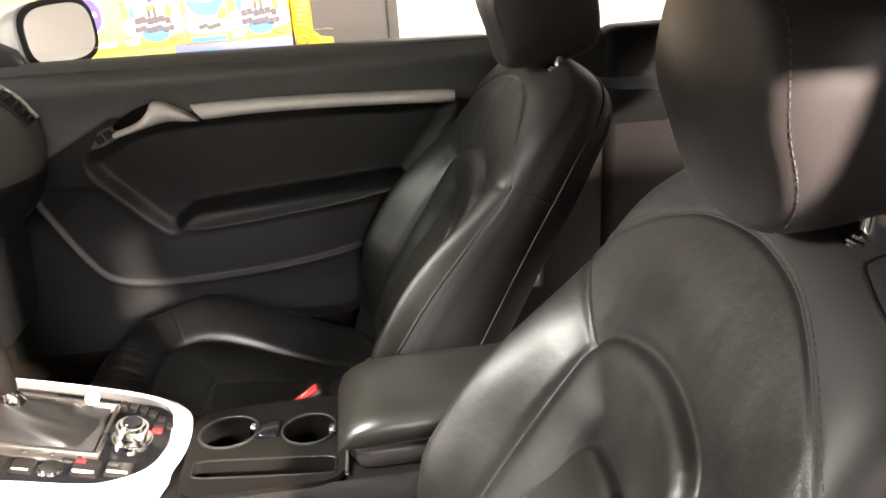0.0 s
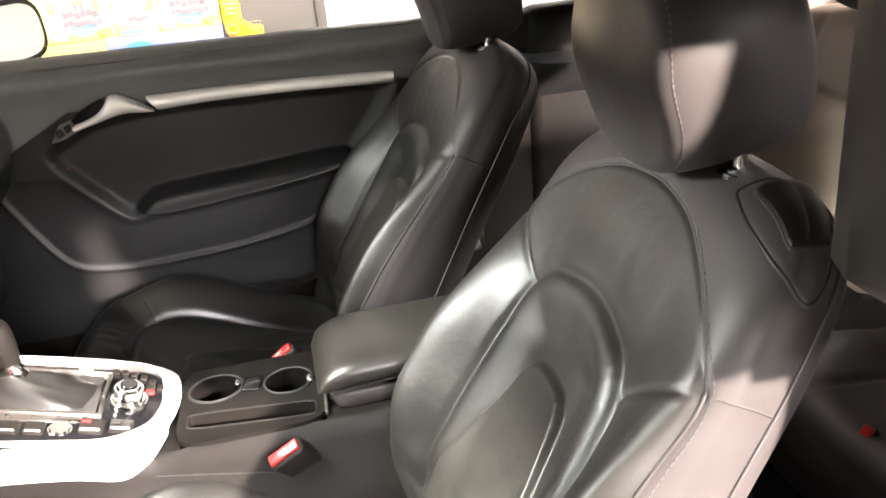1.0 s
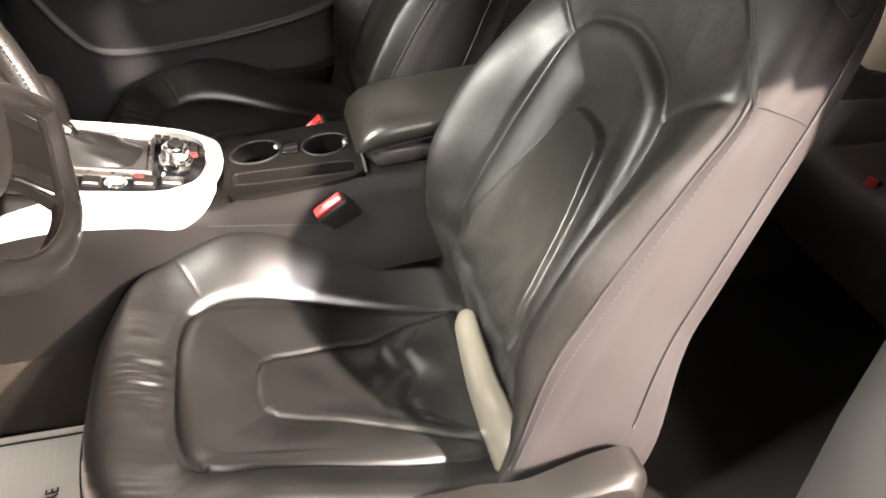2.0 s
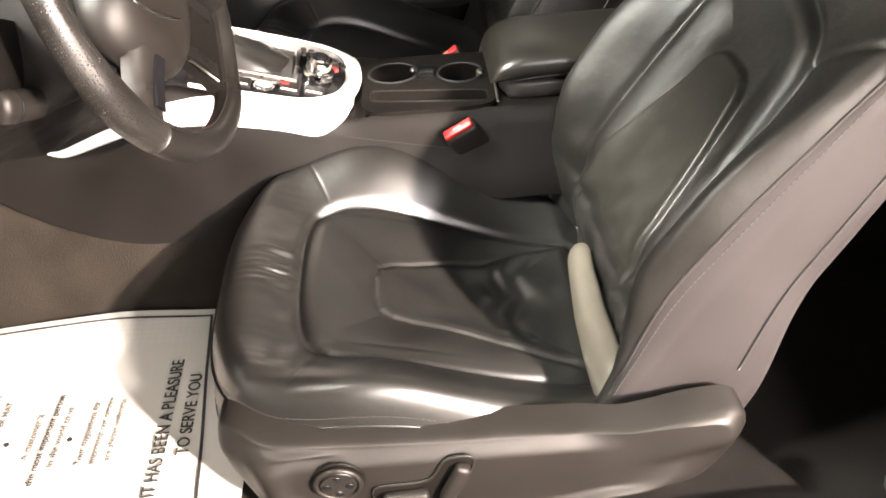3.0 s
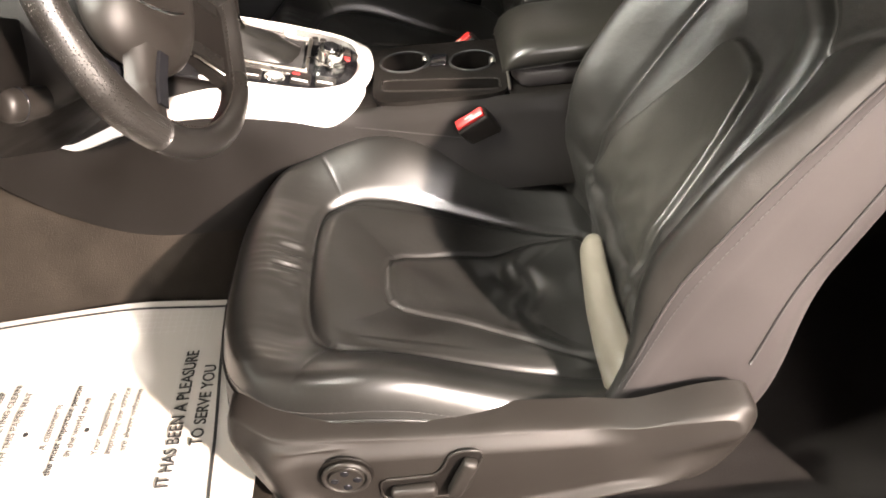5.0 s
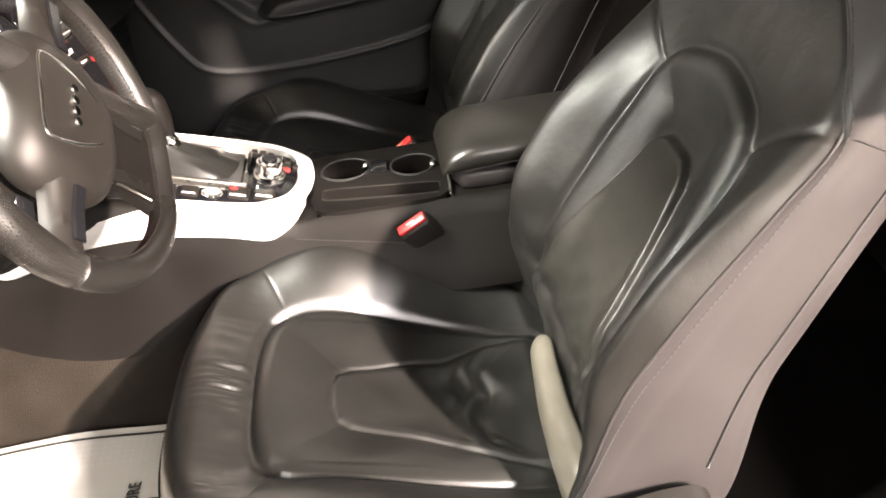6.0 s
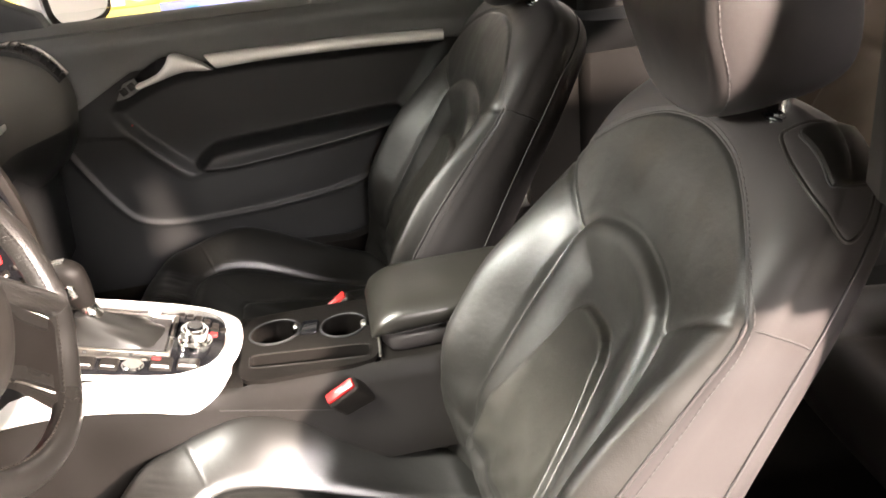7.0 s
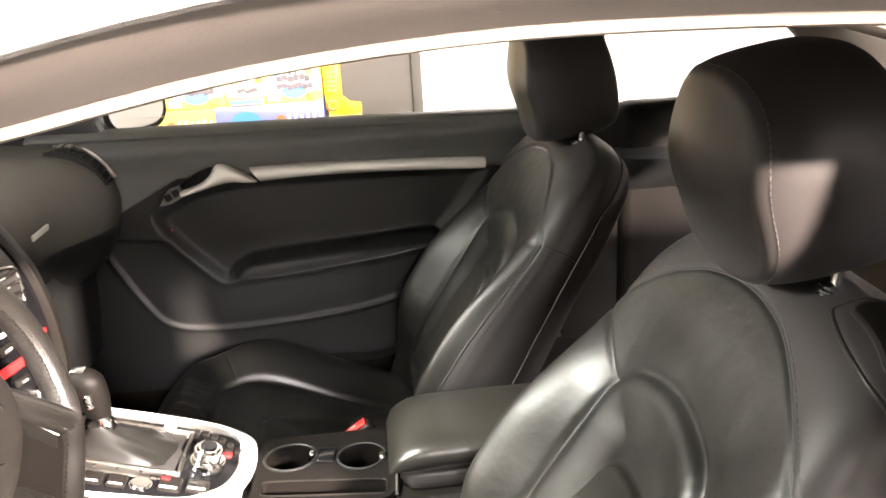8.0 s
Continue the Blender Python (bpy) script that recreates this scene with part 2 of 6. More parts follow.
def to_line(px, py, pts, closed=False):
    """Distance of points to a line of points."""
    pts = np.array(pts, float)
    if closed:
        pts = np.vstack([pts, pts[:1]])
    best = np.full(px.shape, 1e9)
    for (ax, ay), (bx, by) in zip(pts[:-1], pts[1:]):
        dx, dy = bx - ax, by - ay
        t = np.clip(((px - ax) * dx + (py - ay) * dy) / (dx * dx + dy * dy + 1e-12), 0, 1)
        best = np.minimum(best, np.hypot(px - ax - t * dx, py - ay - t * dy))
    return best


def inside(px, py, pts):
    """Distance inside a closed outline: positive within, negative outside."""
    pts = np.array(pts, float)
    odd = np.zeros(px.shape, bool)
    for (ax, ay), (bx, by) in zip(pts, np.roll(pts, -1, 0)):
        cross = (ay > py) != (by > py)
        with np.errstate(divide="ignore", invalid="ignore"):
            hit = px < (bx - ax) * (py - ay) / (by - ay + 1e-15) + ax
        odd ^= cross & hit
    d = to_line(px, py, pts, True)
    return np.where(odd, d, -d)


def groove(d, depth, width):
    return depth * np.exp(-(d / width) ** 2)


def pillow(radius, centre, thick, s0, front, angles=300, rings=110, arc=34, square=2.0):
    """A padded body over a plan outline: radius(angle) round centre; front(p, q) is how far the front lies proud.
    Returns points (p, q, depth) and faces; depth 0 is the front plane, thick the back; square above 2 flattens the sides."""
    ang = np.linspace(0, 2 * np.pi, angles, endpoint=False)
    rr = radius(ang)
    prof = [(s, 0.0) for s in np.linspace(0, s0, rings) ** 0.85 * s0 ** 0.15]
    prof += [(s0 + (1 - s0) * np.sin(a) ** (2 / square), thick / 2 * (1 - np.sign(np.cos(a)) * abs(np.cos(a)) ** (2 / square))) for a in np.linspace(0, np.pi, arc)[1:]]
    prof += [(s, thick) for s in np.linspace(s0, 0, 8)[1:]]
    pts = []
    for s, d in prof:
        p, q = centre[0] + rr * s * np.cos(ang), centre[1] + rr * s * np.sin(ang)
        w = step(np.full(p.shape, thick / 2 - d), 0.0, thick / 2)
        f = front(p, q)
        pts.append(np.stack([p, q, d - f * w], 1))
    pts = np.concatenate(pts)
    n = len(prof)
    faces = []
    for i in range(n - 1):
        for a in range(angles):
            b = (a + 1) % angles
            faces.append((i * angles + a, i * angles + b, (i + 1) * angles + b, (i + 1) * angles + a))
    return pts, faces


def superellipse(a, b0, b1, n0, n1):
    """A radius over the angle: half-width a, reach b1 (power n1) upwards and b0 (power n0) downwards."""
    def r(w):
        c, s = np.abs(np.cos(w)) + 1e-9, np.sin(w)
        up = s >= 0
        b, n = np.where(up, b1, b0), np.where(up, n1, n0)
        return ((c / a) ** n + (np.abs(s) / b + 1e-9) ** n) ** (-1 / n)
    return r

# ---- car floor, tunnel and body ----
FLOOR = 0.22


def box_thing(name, size, at, mat, label, category, bevel=0.004, kind="structure"):
    ob = part(name, block(size, bevel=bevel), mat, m=pose(*at))
    return tagged(ob, label, category, kind=kind)


def carpet_floor(x0, x1):
    """Driver's footwell, tunnel side and toe board as one carpet sheet across the car."""
    prof = curve_through([(0.45, 0.275), (0.475, 0.265), (0.50, 0.235), (0.55, FLOOR), (0.95, FLOOR), (1.02, 0.26), (1.075, 0.42), (1.12, 0.44),
                          (1.30, 0.44), (1.325, 0.40), (1.38, 0.27), (1.45, FLOOR), (1.84, FLOOR), (1.90, 0.27), (1.93, 0.36)], 90)

    def at(u, v):
        x = x0 + (x1 - x0) * u
        y, z = prof[min(89, int(round(v * 89)))]
        toe = max(0.0, -0.78 - x) if y > 1.3 else max(0.0, -1.02 - x)
        return (x, y, z + min(0.55, 0.9 * toe) + 0.004 * noise.noise(Vector((x * 7, y * 7, 0))))
    return sheet(at, 70, 90)


tagged(part("carpet_rear", carpet_floor(-0.44, 1.40), BLACK_CARPET), "black carpet behind and under the front seats", "carpet", kind="structure")
tagged(part("carpet_floor", carpet_floor(-1.40, -0.44), CARPET), "grey-brown carpet over the car floor and tunnel", "carpet", kind="structure")
box_thing("underbody", (2.6, 1.62, 0.08), (0.0, 1.18, 0.15), PLASTIC, "dark underside of the car below the carpet", "car floor")

# near door sill
tagged(part("door_sill", prism([(0.34, 0.08), (0.44, 0.08), (0.468, 0.25), (0.45, 0.285), (0.40, 0.28), (0.34, 0.22)], 2.3, "yz", -1.15, 0.008), DARK_PLASTIC),
       "black plastic door sill trim along the car floor", "door sill", kind="structure")
tagged(part("door_sill", prism([(1.93, 0.36), (1.93, 0.10), (2.04, 0.10), (2.04, 0.36)], 2.3, "yz", -1.15, 0.008), PLASTIC),
       "black door sill under the closed passenger door", "door sill", kind="structure")

# ---- front seats ----
REC = (0.527, 0.85)
BASE = (0.018, 0.40)
BACK_OFF = 0.011
ARCH = curve_through([(-0.175, -0.06), (-0.160, 0.10), (-0.156, 0.25), (-0.152, 0.36), (-0.140, 0.43), (-0.100, 0.470), (0, 0.490), (0.100, 0.470),
                      (0.140, 0.43), (0.152, 0.36), (0.156, 0.25), (0.160, 0.10), (0.175, -0.06)], 80)
INSERT = curve_through([(-0.128, -0.05), (-0.122, 0.12), (-0.098, 0.22), (-0.068, 0.326), (-0.060, 0.350), (-0.038, 0.370), (0.0, 0.374), (0.038, 0.370), (0.060, 0.350),
                        (0.068, 0.326), (0.098, 0.22), (0.122, 0.12), (0.128, -0.05)], 70)
OUTER = curve_through([(0.252, 0.0), (0.254, 0.10), (0.255, 0.22), (0.256, 0.34), (0.255, 0.42), (0.250, 0.50), (0.225, 0.537), (0.185, 0.572), (0.137, 0.602), (0.080, 0.625), (0.0, 0.635),
                       (-0.080, 0.625), (-0.137, 0.602), (-0.185, 0.572), (-0.225, 0.537), (-0.250, 0.50), (-0.255, 0.42), (-0.256, 0.34), (-0.255, 0.22), (-0.254, 0.10), (-0.252, 0.0)], 130)
SHOULDER = [(0.142, 0.434), (0.168, 0.452), (0.205, 0.478), (0.250, 0.503)]
BACK_FRONT, BACK_FLANK, BACK_THICK, BACK_S0 = 0.032, 0.076, 0.124, 0.84
BACK_MID = (0, 0.31)
back_radius = superellipse(0.267, 0.42, 0.387, 7.0, 4.1)


def back_front(v, h):
    """How far the front of the backrest lies proud of its plane."""
    a = np.abs(v)
    bolster = 0.060 * step(a, 0.140, 0.236) * (1 - 0.45 * step(a, 0.236, 0.266)) * (1 - step(h, 0.26, 0.58)) * step(h, -0.02, 0.20)
    arch = inside(v, h, ARCH)
    panel = 0.008 * step(arch, -0.004, 0.03) - 0.024 * step(arch, 0.01, 0.09)
    ins = inside(v, h, INSERT)
    tongue = 0.0105 * step(ins, -0.002, 0.0075)
    low = 1 - step(h, -0.03, 0.17)
    f = bolster - 0.004 * step(arch, -0.05, 0.0) + (panel + tongue) * (1 - 0.7 * low) - 0.036 * low * (1 - step(a, 0.20, 0.26)) + 0.006 * step(h, 0.48, 0.58)
    f -= groove(arch, 0.0065, 0.0075)
    f -= groove(ins, 0.0014, 0.004)
    f -= groove(to_line(v, h, OUTER), 0.0035, 0.0035)
    for s in (-1, 1):
        f -= groove(to_line(v, h, [(s * p, q) for p, q in SHOULDER]), 0.0045, 0.004)
    # the folds that fan out above the foot of the backrest
    f -= 0.004 * np.exp(-((h - 0.060 - 0.03 * np.abs(v)) / 0.009) ** 2) * (1 - step(a, 0.18, 0.25))
    fan = np.sin((v + 0.9 * h) * 75) * 0.0036 * np.exp(-((h - 0.09) / 0.06) ** 2) * (1 - step(a, 0.14, 0.22))
    crease = np.sin(h * 150 + 9 * v) * np.sin(v * 60) * 0.0006 * (1 - step(h, 0.05, 0.25))
    sag = 0.0016 * np.sin(26 * v + 2.0 * np.sin(9 * h)) * np.sin(17 * h + 5 * v) * step(arch, -0.02, 0.05)
    pull = 0.00022 * np.sin(120 * v + 3 * np.sin(20 * h)) * np.exp(-((h - 0.535) / 0.045) ** 2) * (1 - step(a, 0.10, 0.2))
    return f + crease + fan + sag + pull


def back_shift(v, h, d):
    """The rearward set of the top and of the foot of the flanks."""
    return d + 0.015 * step(h, 0.57, 0.70) + 0.075 * step(d, 0.03, 0.10) * (1 - step(h, 0.02, 0.27)) + 0.02 * step(d, 0.03, 0.10) * (1 - step(h, 0.10, 0.50)) + 0.07 * (1 - step(h, -0.08, 0.05)) * (1 - step(np.abs(v), 0.17, 0.24))


def back_world(v, h, d):
    v = v * (1 - 0.06 * step(h, 0.20, 0.55)) + BACK_OFF
    x = BASE[0] + h * REC[0] + d * REC[1]
    z = BASE[1] + h * REC[1] - d * REC[0] - FLOOR
    return np.stack([x, v, z], -1)


def back_profile():
    """From the middle of the front over the rounded edge and the flat flank to the middle of the rear: (share of the radius, depth)."""
    prof = [(s, 0.0) for s in np.linspace(0, BACK_S0, 130) ** 0.85 * BACK_S0 ** 0.15]
    prof += [(BACK_S0 + (1 - BACK_S0) * np.sin(a), BACK_FRONT * (1 - np.cos(a))) for a in np.linspace(0, np.pi / 2, 22)[1:]]
    prof += [(1 + 0.012 * math.sin(math.pi * t), BACK_FRONT + (BACK_FLANK - BACK_FRONT) * t) for t in np.linspace(0, 1, 10)[1:]]
    prof += [(1 - 0.22 * (1 - np.cos(a)), BACK_FLANK + (BACK_THICK - BACK_FLANK) * np.sin(a)) for a in np.linspace(0, np.pi / 2, 12)[1:]]
    return prof + [(s, BACK_THICK) for s in np.linspace(0.78, 0, 6)[1:]]


def backrest_points(angles=420):
    ang = np.linspace(0, 2 * np.pi, angles, endpoint=False)
    rr = back_radius(ang)
    prof = back_profile()
    out = []
    for s, d in prof:
        v, h = BACK_MID[0] + rr * s * np.cos(ang), BACK_MID[1] + rr * s * np.sin(ang)
        w = step(np.full(v.shape, BACK_FLANK - d), 0.0, BACK_FLANK)
        out.append(np.stack([v, h, d - back_front(v, h) * w], 1))
    faces = [(i * angles + a, i * angles + (a + 1) % angles, (i + 1) * angles + (a + 1) % angles, (i + 1) * angles + a) for i in range(len(prof) - 1) for a in range(angles)]
    return np.concatenate(out), faces, np.repeat([d for _, d in prof], angles)


def backrest_mesh():
    pts, faces, d0 = backrest_points()
    v, h, d = pts.T
    me = mesh_of("backrest", back_world(v, h, back_shift(v, h, d)), faces)
    for m in (LEATHER, LIT_SIDE_LEATHER, WORN_LEATHER):
        me.materials.append(m)
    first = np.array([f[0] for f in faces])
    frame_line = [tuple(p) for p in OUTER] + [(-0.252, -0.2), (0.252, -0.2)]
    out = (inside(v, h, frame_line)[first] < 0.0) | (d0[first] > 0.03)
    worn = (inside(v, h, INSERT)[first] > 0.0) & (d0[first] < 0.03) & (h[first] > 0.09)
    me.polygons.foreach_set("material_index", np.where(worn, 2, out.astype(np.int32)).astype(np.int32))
    return me


def back_points(places, out=0.0):
    """Places on the front of the backrest, from rows of (v, h)."""
    v, h = np.array(places, float).T
    ang = np.arctan2(h - BACK_MID[1], v - BACK_MID[0])
    sc = np.hypot(v - BACK_MID[0], h - BACK_MID[1]) / back_radius(ang)
    t = np.clip((sc - BACK_S0) / (1 - BACK_S0), 0, 1)
    d0 = BACK_FRONT * (1 - np.sqrt(1 - t * t))
    d = d0 - back_front(v, h) * step(BACK_FLANK - d0, 0.0, BACK_FLANK)
    return back_world(v, h, back_shift(v, h, d) - out)


def flank_points(angle, depth, grow=1.003):
    """Places on the side of the backrest, at those angles round its middle and depths behind its front."""
    angle, depth = np.broadcast_arrays(np.array(angle, float), np.array(depth, float))
    t = np.clip((depth - BACK_FRONT) / (BACK_FLANK - BACK_FRONT), 0, 1)
    rad = back_radius(angle) * (grow + 0.012 * np.sin(np.pi * t))
    v, h = BACK_MID[0] + rad * np.cos(angle), BACK_MID[1] + rad * np.sin(angle)
    return back_world(v, h, back_shift(v, h, depth - back_front(v, h) * step(BACK_FLANK - depth, 0.0, BACK_FLANK)))


UGROOVE = curve_through([(0.06, 0.150), (-0.10, 0.160), (-0.27, 0.166), (-0.335, 0.150), (-0.362, 0.105), (-0.368, 0.0), (-0.362, -0.105),
                         (-0.335, -0.156), (-0.27, -0.175), (-0.10, -0.171), (0.06, -0.160)], 80)
TONGUE = [(0.06, 0.135), (-0.03, 0.110), (-0.10, 0.078), (-0.235, 0.052), (-0.255, 0.040), (-0.262, 0.018), (-0.262, -0.026), (-0.256, -0.052),
          (-0.238, -0.066), (-0.10, -0.094), (-0.03, -0.124), (0.06, -0.150)]


def cushion_top(x, v):
    a = np.abs(v)
    f = -0.13 * x - 0.050 * step(x, -0.33, 0.03) * (1 - 0.6 * step(a, 0.16, 0.25))
    f = f + np.where(v < 0, 0.066, 0.086) * (1 - np.exp(-(np.maximum(0, a - 0.142) / 0.068) ** 1.5)) * (1 - 0.85 * step(x, -0.30, 0.02)) * step(x, -0.53, -0.20) - 0.008 * step(x, -0.42, -0.30) * (1 - step(a, 0.14, 0.24))
    u = inside(x, v, UGROOVE)
    f = f + 0.010 * step(u, 0.0, 0.03) - 0.026 * step(u, 0.02, 0.14)
    f = f + 0.012 * np.exp(-((x + 0.425) / 0.035) ** 2)
    t = inside(x, v, TONGUE)
    f = f + 0.006 * step(t, -0.004, 0.015)
    soft = np.exp(-((x + 0.05) / 0.075) ** 2) * step(t, 0.0, 0.04)
    f = f + soft * (0.0030 * np.sin(30 * v + 48 * x + 1.2) + 0.0015 * np.sin(46 * v - 70 * x + 2))
    f = f - groove(u, 0.007, 0.007) - groove(t, 0.003, 0.004)
    # creases across the rear of the tongue, where the seat is sat on
    fold = [(-0.020, 0.100), (-0.048, 0.060), (-0.034, 0.015), (-0.058, -0.035), (-0.050, -0.090), (0.000, -0.125)]
    slack = step(t, 0.0, 0.03)
    f = f - slack * groove(to_line(x, v, fold), 0.0045, 0.010) + slack * groove(to_line(x, v, [(p - 0.020, q + 0.006) for p, q in fold]), 0.0040, 0.011)
    f = f - slack * groove(to_line(x, v, [(p - 0.046, q * 0.8) for p, q in fold]), 0.0022, 0.009)
    for s in (-1, 1):
        f = f - groove(to_line(x, v, [(-0.325, s * 0.155), (-0.350, s * 0.21), (-0.385, s * 0.28)]), 0.0009, 0.0024)
    folds = np.exp(-((x + 0.415) / 0.035) ** 2) * step(u, -0.10, -0.015) * (u < 0)
    wob = np.sin(95 * v + 2.4 * np.sin(31 * v) + 14 * x) * (0.55 + 0.45 * np.sin(17 * v + 1))
    f = f + folds * 0.0026 * wob
    ridge = np.exp(-((x + 0.385) / 0.014) ** 2) * (u < 0)
    f = f + ridge * 0.0020 * np.sin(140 * v + 3 * np.sin(23 * v)) * (0.5 + 0.5 * np.sin(11 * v + 2))
    gather = np.exp(-((x + 0.398) / 0.030) ** 2) * step(-u, 0.004, 0.02)
    f = f + gather * 0.0016 * np.sin(330 * v + 4 * np.sin(40 * v) + 40 * x) * (0.45 + 0.55 * np.sin(21 * v + 1))
    f = f + 0.0016 * np.sin(52 * x + 17 * v + 2 * np.sin(26 * v)) * step(u, 0.02, 0.08)
    return f


def cushion_outline(w):
    """Rounder at the front corners than at the rear ones."""
    c, t = np.cos(w), np.abs(np.sin(w)) + 1e-9
    front = c < 0
    a, n = np.where(front, 0.300, 0.30), np.where(front, 3.3, 6.0)
    return ((np.abs(c) / a + 1e-9) ** n + (t / 0.292) ** n) ** (-1 / n)


def cushion_mesh():
    pts, faces = pillow(cushion_outline, (-0.20, 0), 0.17, 0.83, cushion_top, angles=720, rings=150)
    x, v, d = pts.T
    z = 0.386 - d - FLOOR
    # the lower edge follows the slope of the top
    z = z + np.where(d > 0.085, -0.13 * x * 0.5, 0)
    return mesh_of("cushion", np.stack([x, v, z], 1), faces)


def cushion_edge(below, grow=1.002):
    """A line round the side of the cushion, that far below its top plane."""
    w = np.linspace(0, 2 * np.pi, 200, endpoint=False)
    rad = cushion_outline(w) * (0.83 + 0.17 * math.sin(math.acos(1 - 2 * below / 0.17))) * grow
    x, v = -0.20 + rad * np.cos(w), rad * np.sin(w)
    k = float(step(np.array([0.085 - below]), 0.0, 0.085)[0])
    return [tuple(p) for p in np.stack([x, v, 0.386 - below + cushion_top(x, v) * k - FLOOR], 1)]


def headrest_front(v, h):
    f = 0.018 * (1 - (v / 0.15) ** 2) + 0.012 * np.exp(-((h - 0.01) / 0.06) ** 2)
    return f


def headrest_points():
    r = superellipse(0.121, 0.114, 0.116, 3.0, 2.5)
    pts, faces = pillow(r, (0, 0), 0.140, 0.80, headrest_front, angles=200, rings=50, arc=40, square=2.8)
    v, h, d = pts.T
    v = v + BACK_OFF
    d = (d - 0.056) * (1 - 0.14 * step(h, -0.02, 0.11))
    c, s = math.cos(radians(-9)), math.sin(radians(-9))
    return np.stack([0.374 + h * s + d * c, v, 1.077 + h * c - d * s - FLOOR], 1), faces


def headrest_seam():
    """A line round the front face, at its edge."""
    pts, _ = headrest_points()
    k = 50 + 7
    ring = pts[k * 200:(k + 1) * 200]
    mid = pts[:200].mean(0)
    return [p + (p - mid) * 0.004 for p in np.vstack([ring, ring[:1]])]


def headrest_mesh():
    pts, faces = headrest_points()
    return mesh_of("headrest", pts, faces)


def stitches(points, length=0.0045, gap=0.003, wide=0.0009):
    """A row of short thread stitches along points."""
    p = np.array(points)
    run = np.concatenate([[0], np.cumsum(np.linalg.norm(np.diff(p, axis=0), axis=1))])
    bm = bmesh.new()
    t = 0.0
    while t + length < run[-1]:
        a = np.array([np.interp(t, run, p[:, k]) for k in range(3)])
        b = np.array([np.interp(t + length, run, p[:, k]) for k in range(3)])
        m = Vector(b - a).to_track_quat("X", "Z").to_matrix().to_4x4()
        r = bmesh.ops.create_cube(bm, size=1)
        bmesh.ops.transform(bm, verts=r["verts"], matrix=Matrix.Translation((a + b) / 2) @ m @ Matrix.Diagonal((length, wide, wide, 1)))
        t += length + gap
    return bm


def rounded_disc(radius, depth, seg=32, bevel=0.003):
    bm = bmesh.new()
    bmesh.ops.create_cone(bm, cap_ends=True, segments=seg, radius1=radius, radius2=radius, depth=depth)
    if bevel:
        bmesh.ops.bevel(bm, geom=[e for e in bm.edges if len(e.link_faces) == 2 and e.calc_face_angle() > 1], offset=bevel, segments=3, affect="EDGES")
    return smooth_bm(bm)


def moulded(line, mid, y0, y1, side):
    """A shell over an outline in x and z: a rounded edge, a raised lip at the front and along the bottom, a top band that leans inward."""
    line, mid = np.array(line), np.array(mid)
    prof = [(s, None) for s in np.linspace(0, 0.94, 44)] + [(0.965, 0.0012), (0.982, 0.004), (0.995, 0.009), (1.0, 0.016), (1.0, y1)]
    near = y0 if side < 0 else y0 + y1
    turn = 1 if side < 0 else -1
    pts = []
    for s, dep in prof:
        x, z = (mid + (line - mid) * s).T
        low = np.maximum(step(mid[1] - 0.012 - 0.10 * x - z, -0.03, 0.05), 0.8 * step(-0.29 - x, 0.0, 0.09))
        lip = 0.013 * math.exp(-((s - 0.82) / 0.065) ** 2) * low + 0.009 * step(x, 0.03, 0.12) * step(z - mid[1] - 0.25 * x + 0.03, 0.0, 0.03)
        lean = 0.015 * step(z - (0.384 - FLOOR - 0.03 * (x + 0.1)), -0.002, 0.024) * (1 - step(x, -0.02, 0.05))
        turn_in = 0.040 * step(-0.375 - x, 0.0, 0.085)
        pts.append(np.stack([x, near + turn * ((dep or 0.0) - lip * (1 if dep is None else 0) + lean + turn_in), z], 1))
    pts = np.concatenate(pts)
    n = len(line)
    faces = [(i * n + a, i * n + (a + 1) % n, (i + 1) * n + (a + 1) % n, (i + 1) * n + a) for i in range(len(prof) - 1) for a in range(n)]
    return mesh_of("base_trim", pts, faces)


